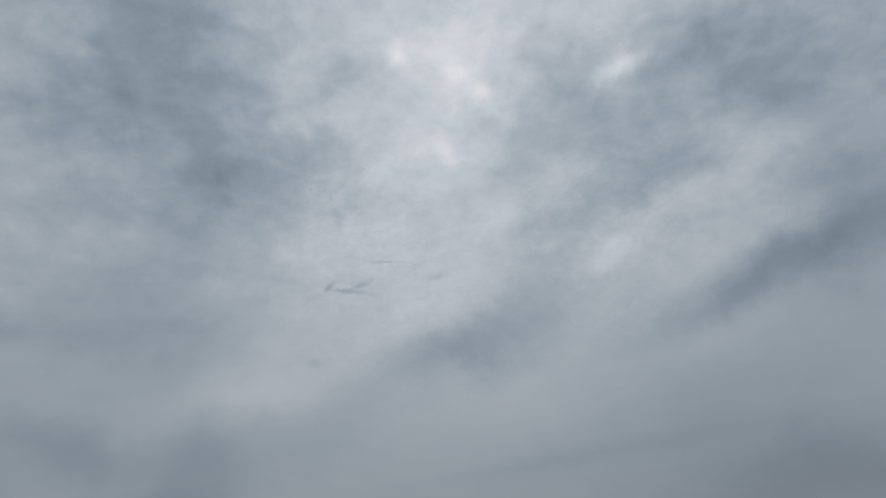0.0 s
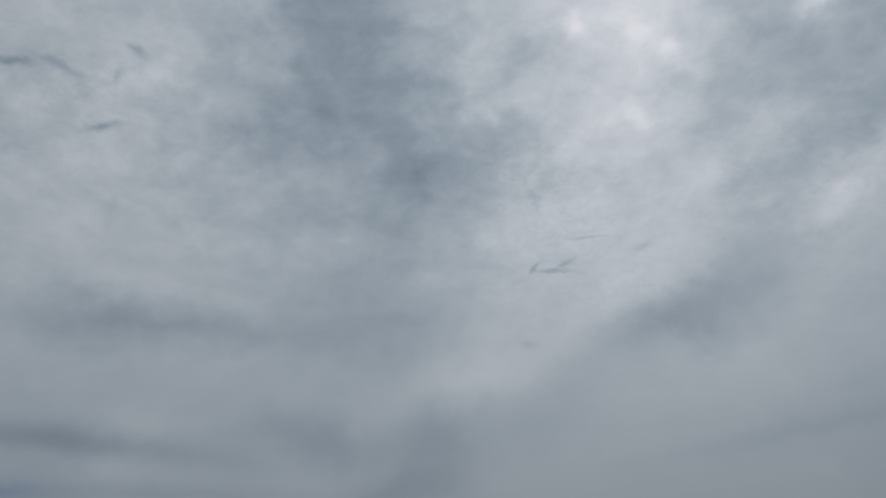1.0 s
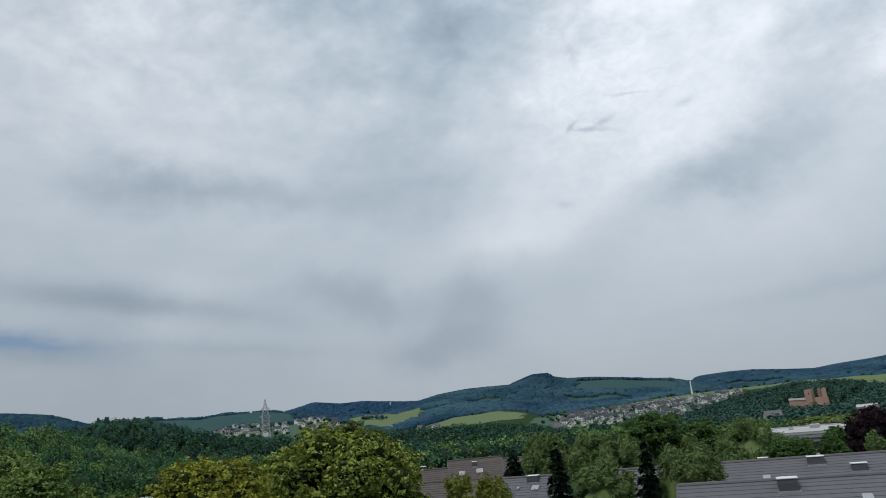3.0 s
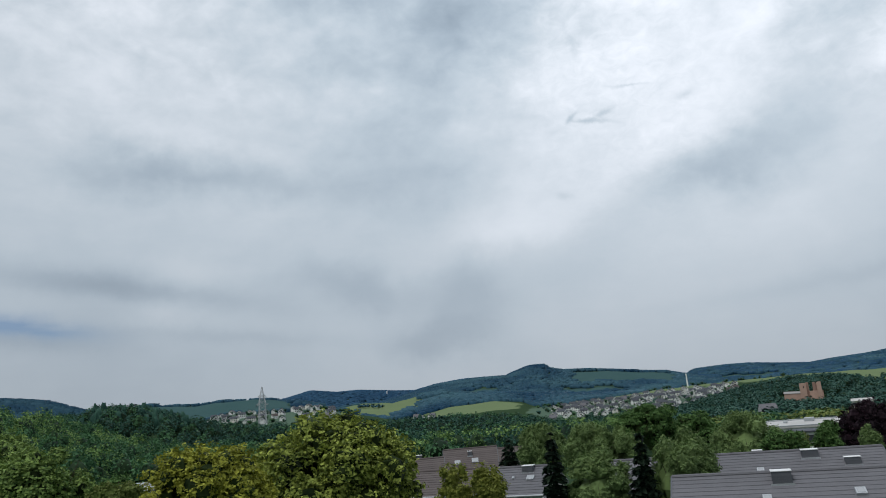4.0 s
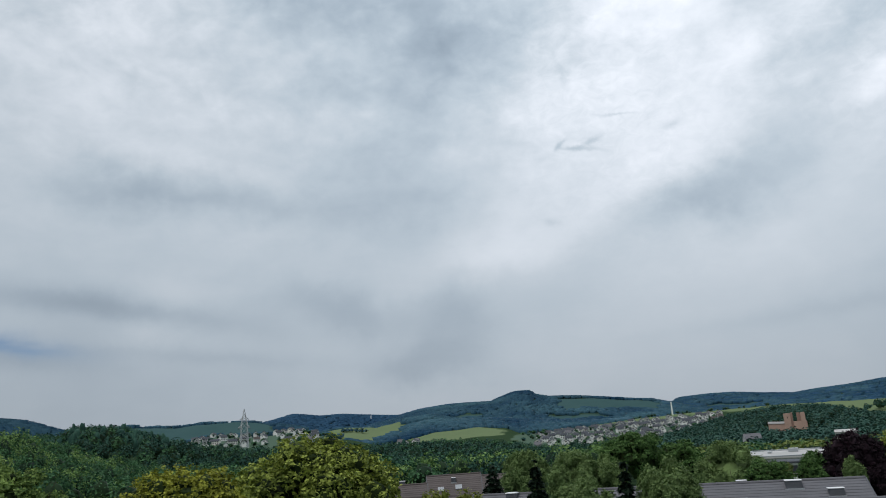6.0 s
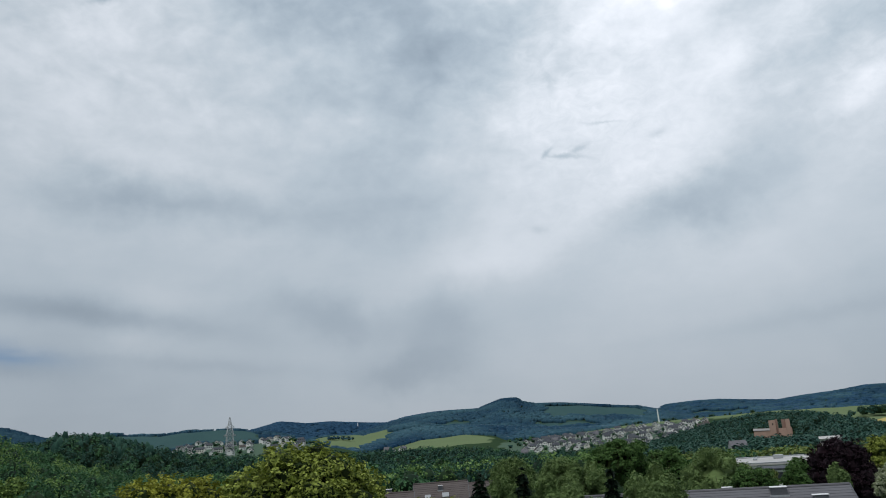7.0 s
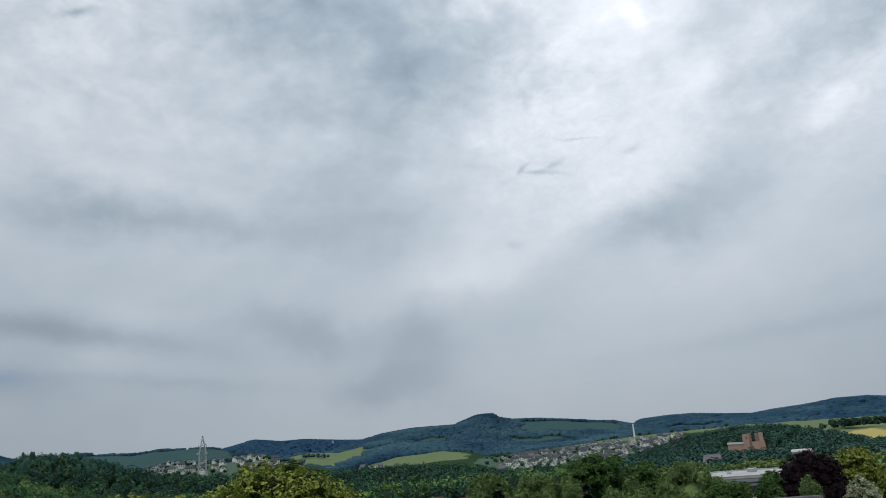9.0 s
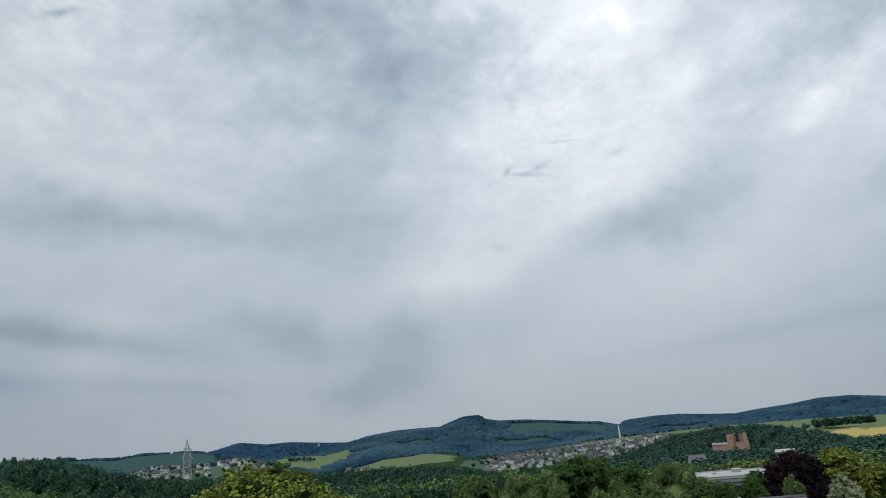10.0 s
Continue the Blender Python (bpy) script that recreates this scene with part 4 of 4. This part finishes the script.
row_house(-1.3, 2.45, 108, 5.15, phi=1, roof=ROOF_BROWN, wall=WHITE, label="large brown-roofed house with a chimney", wins=2, depth=10, slope=34,
          chimneys=[(0.55, -1.2, 0.6, 0.6, -0.3)], skylights=[(0.9, -2.4, 0.9, 0.9), (-0.4, -2.6, 0.8, 0.9)])
row_house(2.6, 6.2, 118, 6.0, phi=4, roof=ROOF_BROWN, wall=CREAM, label="brown-roofed house behind a spruce", wins=2, slope=32)


def village_house(w, d, eave, ridge, wall, roof, label, wins):
    """A detached house with a pitched roof, ridge along x, origin on the ground."""
    h = tagged(new("village_house"), label, "house", "village houses on the hillside")
    part("wall", gable_wall(w, d, eave, ridge, -3), wall, h)
    bm = bmesh.new()
    k = (ridge - eave) / (d / 2)
    for side in (-1, 1):
        prof = [(0, ridge), (side * (d / 2 + 0.6), ridge - (d / 2 + 0.6) * k), (side * (d / 2 + 0.6), ridge - (d / 2 + 0.6) * k + 0.3), (0, ridge + 0.32)]
        a = [bm.verts.new((-w / 2 - 0.5, y, z)) for y, z in prof]
        b = [bm.verts.new((w / 2 + 0.5, y, z)) for y, z in prof]
        bm.faces.new(a), bm.faces.new(b[::-1])
        for i in range(4):
            bm.faces.new((a[i], b[i], b[(i + 1) % 4], a[(i + 1) % 4]))
    bmesh.ops.recalc_face_normals(bm, faces=bm.faces)
    part("roof", bm, roof, h)
    part("chimney", box(w * 0.15, w * 0.15 + 0.9, 0.4, 1.2, ridge - 1.5, ridge + 1.2), SLATE, h)
    for k in range(wins):
        cx = (k + 0.5) / wins * w - w / 2
        for z in (1.0, 3.6):
            if z + 1.5 < eave + 0.3:
                for y in (-d / 2 - 0.04, d / 2 + 0.04):
                    part("window", box(cx - 0.75, cx + 0.75, y - 0.03, y + 0.03, z, z + 1.4), GLASS, h)
    for s in (-1, 1):
        part("window", box(s * w / 2 - 0.05, s * w / 2 + 0.05, -1.2, 1.2, eave - 0.8, eave + 0.7), GLASS, h)
    return h


HOUSES = [
    village_house(10.5, 8.5, 5.4, 8.2, WHITE, ROOF_DARK, "white rendered house with a dark slate roof", 3),
    village_house(9, 8, 4.8, 8.0, WHITE, ROOF_RED, "white rendered house with a red-brown roof", 2),
    village_house(14, 9, 5.0, 7.8, CREAM, ROOF_DARK, "long cream house with a dark roof", 4),
    village_house(9, 8.5, 4.2, 8.2, GREYWALL, ROOF_GREY, "grey house with a steep grey roof", 2),
]
home = random.Random(11)
first = set()


def village(a0, a1, r0, r1, spacing, count, edge):
    """Houses along the contour lanes of a slope."""
    taken = []
    tries = 0
    while len(taken) < count and tries < 6000:
        tries += 1
        a, r = home.uniform(a0, a1), home.uniform(r0, r1)
        if not edge(a, r):
            continue
        x, y = place(a, r)
        if any((x - u) ** 2 + (y - v) ** 2 < spacing ** 2 for u, v in taken):
            continue
        taken.append((x, y))
        k = home.choice((0, 0, 0, 0, 0, 0, 2, 2, 3, 1))
        m = pose(x, y, land_at(x, y) + 0.3, 0, 0, -a + home.choice((90, 90, 0)) + home.uniform(-25, 25))
        if k not in first:
            first.add(k)
            HOUSES[k].matrix_world = m
        else:
            copy_thing(HOUSES[k], m)


village(7.0, 20.4, 1050, 1450, 20, 165, lambda a, r: r < 1230 + 34 * (a - 7))
village(-18.6, -9.3, 1190, 1345, 24, 70, lambda a, r: True)
village(-3.4, -1.8, 1230, 1290, 22, 4, lambda a, r: True)


def abbey():
    """Brick abbey church: low nave with a pale lean-to roof, one broad tower and a split slab tower."""
    x, y = place(24.6, 740)
    z = land_at(x, y)
    h = tagged(new("abbey_church"), "red brick abbey with two tall plain towers", "church")
    h.matrix_world = pose(x, y, z, 0, 0, -24.6)
    t = EYE - z
    part("nave", box(-15.5, -1.9, -3, 12, -4, t - 8.6, 0.15), BRICK, h)
    roof = box(-15.8, -1.9, -3.4, 12.4, t - 8.596, t - 8.1, 0.1)
    for v in roof.verts:
        v.co.z += (v.co.y + 3) * 0.10 if v.co.z > t - 8.4 else 0
        v.co.z -= (v.co.x + 15.8) * 0.04
    part("nave_roof", roof, NAVE_ROOF, h, "pale grey roof")
    tower = part("tower", box(-1.9, 3.6, -4, 3, -4, t - 0.2, 0.12), BRICK, h)
    part("window", box(0.9, 1.8, -4.08, -3.9, t - 4.6, t - 3.0), GLASS, tower)
    # flank, left slab and recess get the brick with shade painted in
    part("tower_flank", box(3.6, 5.6, -1.0, 3, -4, t + 0.3, 0.1), BRICK_SHADE, h)
    part("choir", box(5.6, 16.5, -2.0, 10, -4, t - 7.6, 0.12), BRICK, h)
    slab = part("slab_tower", box(8.8, 11.2, -1.5, 4, -4, t - 0.1, 0.12), BRICK_SHADE, h)
    part("slab_tower", box(12.0, 15.6, -3.0, 4, -4, t + 0.1, 0.12), BRICK, h)
    part("recess", box(11.2, 12.0, -0.4, 3.4, -4, t - 1.2), BRICK_SHADE, slab)
    return h


abbey()


def bar(bm, p, q, w):
    p, q = Vector(p), Vector(q)
    m = Matrix.Translation((p + q) / 2) @ (q - p).to_track_quat("Z", "Y").to_matrix().to_4x4() @ Matrix.Diagonal((w, w, (q - p).length, 1))
    bmesh.ops.create_cube(bm, size=1, matrix=m)


def pylon():
    """Lattice power mast: slender body, wide middle arms and a pointed head."""
    x, y = place(-14.75, 705)
    z = land_at(x, y)
    h = tagged(new("power_pylon"), "tall galvanised steel lattice power pylon", "pylon")
    h.matrix_world = pose(x, y, z, 0, 0, 14.75 + 8)
    top = EYE + 705 * math.tan(radians(3.05)) - z
    arm = EYE + 705 * math.tan(radians(1.72)) - z
    def half(zz):
        return 0.25 + (3.1 - 0.25) * (top - zz) / (top - arm) if zz > arm else 2.6 + 1.6 * (arm - zz) / arm
    body = bmesh.new()
    zs = list(np.linspace(-1, arm, 7)) + list(np.linspace(arm, top, 6))[1:]
    for a, b in zip(zs, zs[1:]):
        ha, hb = half(a + 0.01), half(b - 0.01)
        ca = [(sx * ha, sy * ha, a) for sx, sy in ((-1, -1), (1, -1), (1, 1), (-1, 1))]
        cb = [(sx * hb, sy * hb, b) for sx, sy in ((-1, -1), (1, -1), (1, 1), (-1, 1))]
        for i in range(4):
            n = (i + 1) % 4
            bar(body, ca[i], cb[i], 0.34)
            bar(body, ca[i], cb[n], 0.17)
            bar(body, ca[n], cb[i], 0.17)
            bar(body, cb[i], cb[n], 0.2)
    part("lattice_body", body, STEEL, h)
    for zz, reach in ((arm, 5.2), (arm + (top - arm) * 0.45, 3.6)):
        for s in (-1, 1):
            b = bmesh.new()
            k = half(zz + 0.01)
            for sy in (-1, 1):
                bar(b, (s * k, sy * k, zz), (s * reach, 0, zz + 0.3), 0.3)
                bar(b, (s * k, sy * k, zz + 1.8), (s * reach, 0, zz + 0.3), 0.26)
            arm_ob = part("cross_arm", b, STEEL, h)
            ins = bmesh.new()
            bmesh.ops.create_cone(ins, segments=8, radius1=0.16, radius2=0.16, depth=1.8, cap_ends=True, matrix=pose(s * reach, 0, zz - 0.7))
            part("insulator", ins, SLATE, arm_ob)


pylon()


def tower(az, r, top_el, foot_r, head_r, label):
    x, y = place(az, r)
    z = land_at(x, y)
    h = tagged(new("slender_tower"), label, "tower")
    h.location = (x, y, z)
    top = EYE + r * math.tan(radians(top_el)) - z
    bm = bmesh.new()
    bmesh.ops.create_cone(bm, segments=16, radius1=foot_r, radius2=head_r, depth=top + 2, cap_ends=True, matrix=pose(0, 0, top / 2 - 1))
    part("shaft", bm, CONCRETE, h)
    bm = bmesh.new()
    bmesh.ops.create_cone(bm, segments=16, radius1=head_r * 1.5, radius2=head_r * 1.3, depth=2.2, cap_ends=True, matrix=pose(0, 0, top))
    part("head", bm, CONCRETE, h)


tower(17.1, 1690, 1.33, 1.9, 1.1, "slender white tower standing on a meadow")
tower(-5.4, 4150, 2.0, 3.4, 2.4, "slender white tower on a wooded ridge")


def flat_hall():
    """Low hall with a pale gravel roof, a rooftop monitor and an annex."""
    x, y = place(24.2, 158)
    z = land_at(x, y)
    h = tagged(new("flat_roofed_hall"), "low white hall with a pale flat roof", "hall")
    h.matrix_world = pose(x, y, z, 0, 0, -24.2 - 3)
    top = EYE - 7.35 - z
    part("wall", box(-6.8, 7.2, -11, 12, -1.5, top - 0.3, 0.03), WHITE, h)
    part("roof", box(-7.2, 7.6, -11.5, 12.4, top - 0.3, top, 0.04), GRAVEL, h, "pale gravel roof")
    for x0, x1, y0, y1 in ((-7.2, 7.6, -11.5, -11.2), (-7.2, 7.6, 12.1, 12.4), (-7.2, -6.9, -11.2, 12.1), (7.3, 7.6, -11.2, 12.1)):
        part("parapet", box(x0, x1, y0, y1, top, top + 0.22, 0.02), ZINC, h)
    part("roof_unit", box(0.2, 2.0, 4.5, 6.5, top, top + 0.7, 0.05), ZINC, h, "grey roof ventilation unit")
    part("roof_unit", box(-3.4, -2.6, 2, 3.2, top, top + 0.4, 0.05), ZINC, h)
    for k in range(6):
        part("window", box(-6.2 + k * 2.2, -4.5 + k * 2.2, -11.06, -10.96, top - 2.2, top - 0.9), GLASS, h)
    a = tagged(new("annex_building"), "small white annex with a dark window band", "building")
    x, y = place(24.35, 128)
    z = land_at(x, y)
    a.matrix_world = pose(x, y, z, 0, 0, -27)
    top = EYE - 7.0 - z
    part("wall", box(-2.6, 2.6, -3, 3, -1, top - 0.25, 0.03), WHITE, a)
    part("roof", box(-2.9, 2.9, -3.3, 3.3, top - 0.25, top, 0.04), ROOF_DARK, a)
    part("window", box(-2.2, 2.2, -3.06, -2.95, top - 1.6, top - 0.6), GLASS, a)


flat_hall()


def shed(az, r, w, d, top_el, rise, roof, wall, label, turn=0):
    x, y = place(az, r)
    z = land_at(x, y)
    top = EYE + r * math.tan(radians(top_el)) - z
    h = tagged(new("long_building"), label, "building")
    h.matrix_world = pose(x, y, z, 0, 0, -az + turn)
    part("wall", gable_wall(w, d, top - rise, top - 0.05), wall, h)
    for side in (-1, 1):
        for row in courses(w, d / 2 + 0.4, (d / 2 + 0.4) * rise / (d / 2), side, 1.2):
            part("tile_course", row, roof, h).location = (0, 0, top)
    for k in range(5):
        cx = (k + 0.5) / 5 * w - w / 2
        part("window", box(cx - 0.8, cx + 0.8, -d / 2 - 0.05, -d / 2 + 0.02, top - rise - 2.2, top - rise - 0.8), GLASS, h)


shed(28.1, 400, 9, 8, -1.30, 1.0, GRAVEL, WHITE, "long white building behind a copper beech")
shed(22.2, 480, 9, 9, -1.2, 2.6, ROOF_GREY, GREYWALL, "grey-roofed building below the abbey", 12)
shed(-23.3, 62, 1.8, 3, -2.95, 0.4, ZINC, WHITE, "small pale-roofed garden shed between trees")

# ---- more planting between and behind the buildings ----
wood("meadow_hedge_wood", 15, 38, 195, 440, 8.0, 4.2, 9, 120, ["wood_light", "wood", "bush", "bush"], "light green trees and hedges on the valley floor", seed=12, rings=4, sides=7, rough=0.14,
     keep=lambda a, r: ~((a > 27.0) & (a < 29.2) & (r > 393) & (r < 406)))
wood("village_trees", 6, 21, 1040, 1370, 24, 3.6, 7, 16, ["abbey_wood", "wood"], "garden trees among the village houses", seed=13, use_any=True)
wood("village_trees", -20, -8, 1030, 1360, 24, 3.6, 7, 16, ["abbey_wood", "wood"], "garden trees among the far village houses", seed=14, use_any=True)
wood("copse", 30.2, 33.8, 1295, 1345, 7, 4.5, 14, 16, ["wood_dark"], "dark copse standing in a field", seed=15, use_any=True)
wood("field_trees", 14, 24, 1720, 1850, 36, 4.5, 8, 12, ["abbey_wood"], "loose row of trees above a meadow", seed=16, use_any=True)
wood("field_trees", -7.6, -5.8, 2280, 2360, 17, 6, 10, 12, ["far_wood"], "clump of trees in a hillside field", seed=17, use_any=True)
wood("field_trees", 29.4, 29.9, 1300, 1320, 8, 4, 11, 12, ["abbey_wood"], "lone trees at a field's edge", seed=18, use_any=True)
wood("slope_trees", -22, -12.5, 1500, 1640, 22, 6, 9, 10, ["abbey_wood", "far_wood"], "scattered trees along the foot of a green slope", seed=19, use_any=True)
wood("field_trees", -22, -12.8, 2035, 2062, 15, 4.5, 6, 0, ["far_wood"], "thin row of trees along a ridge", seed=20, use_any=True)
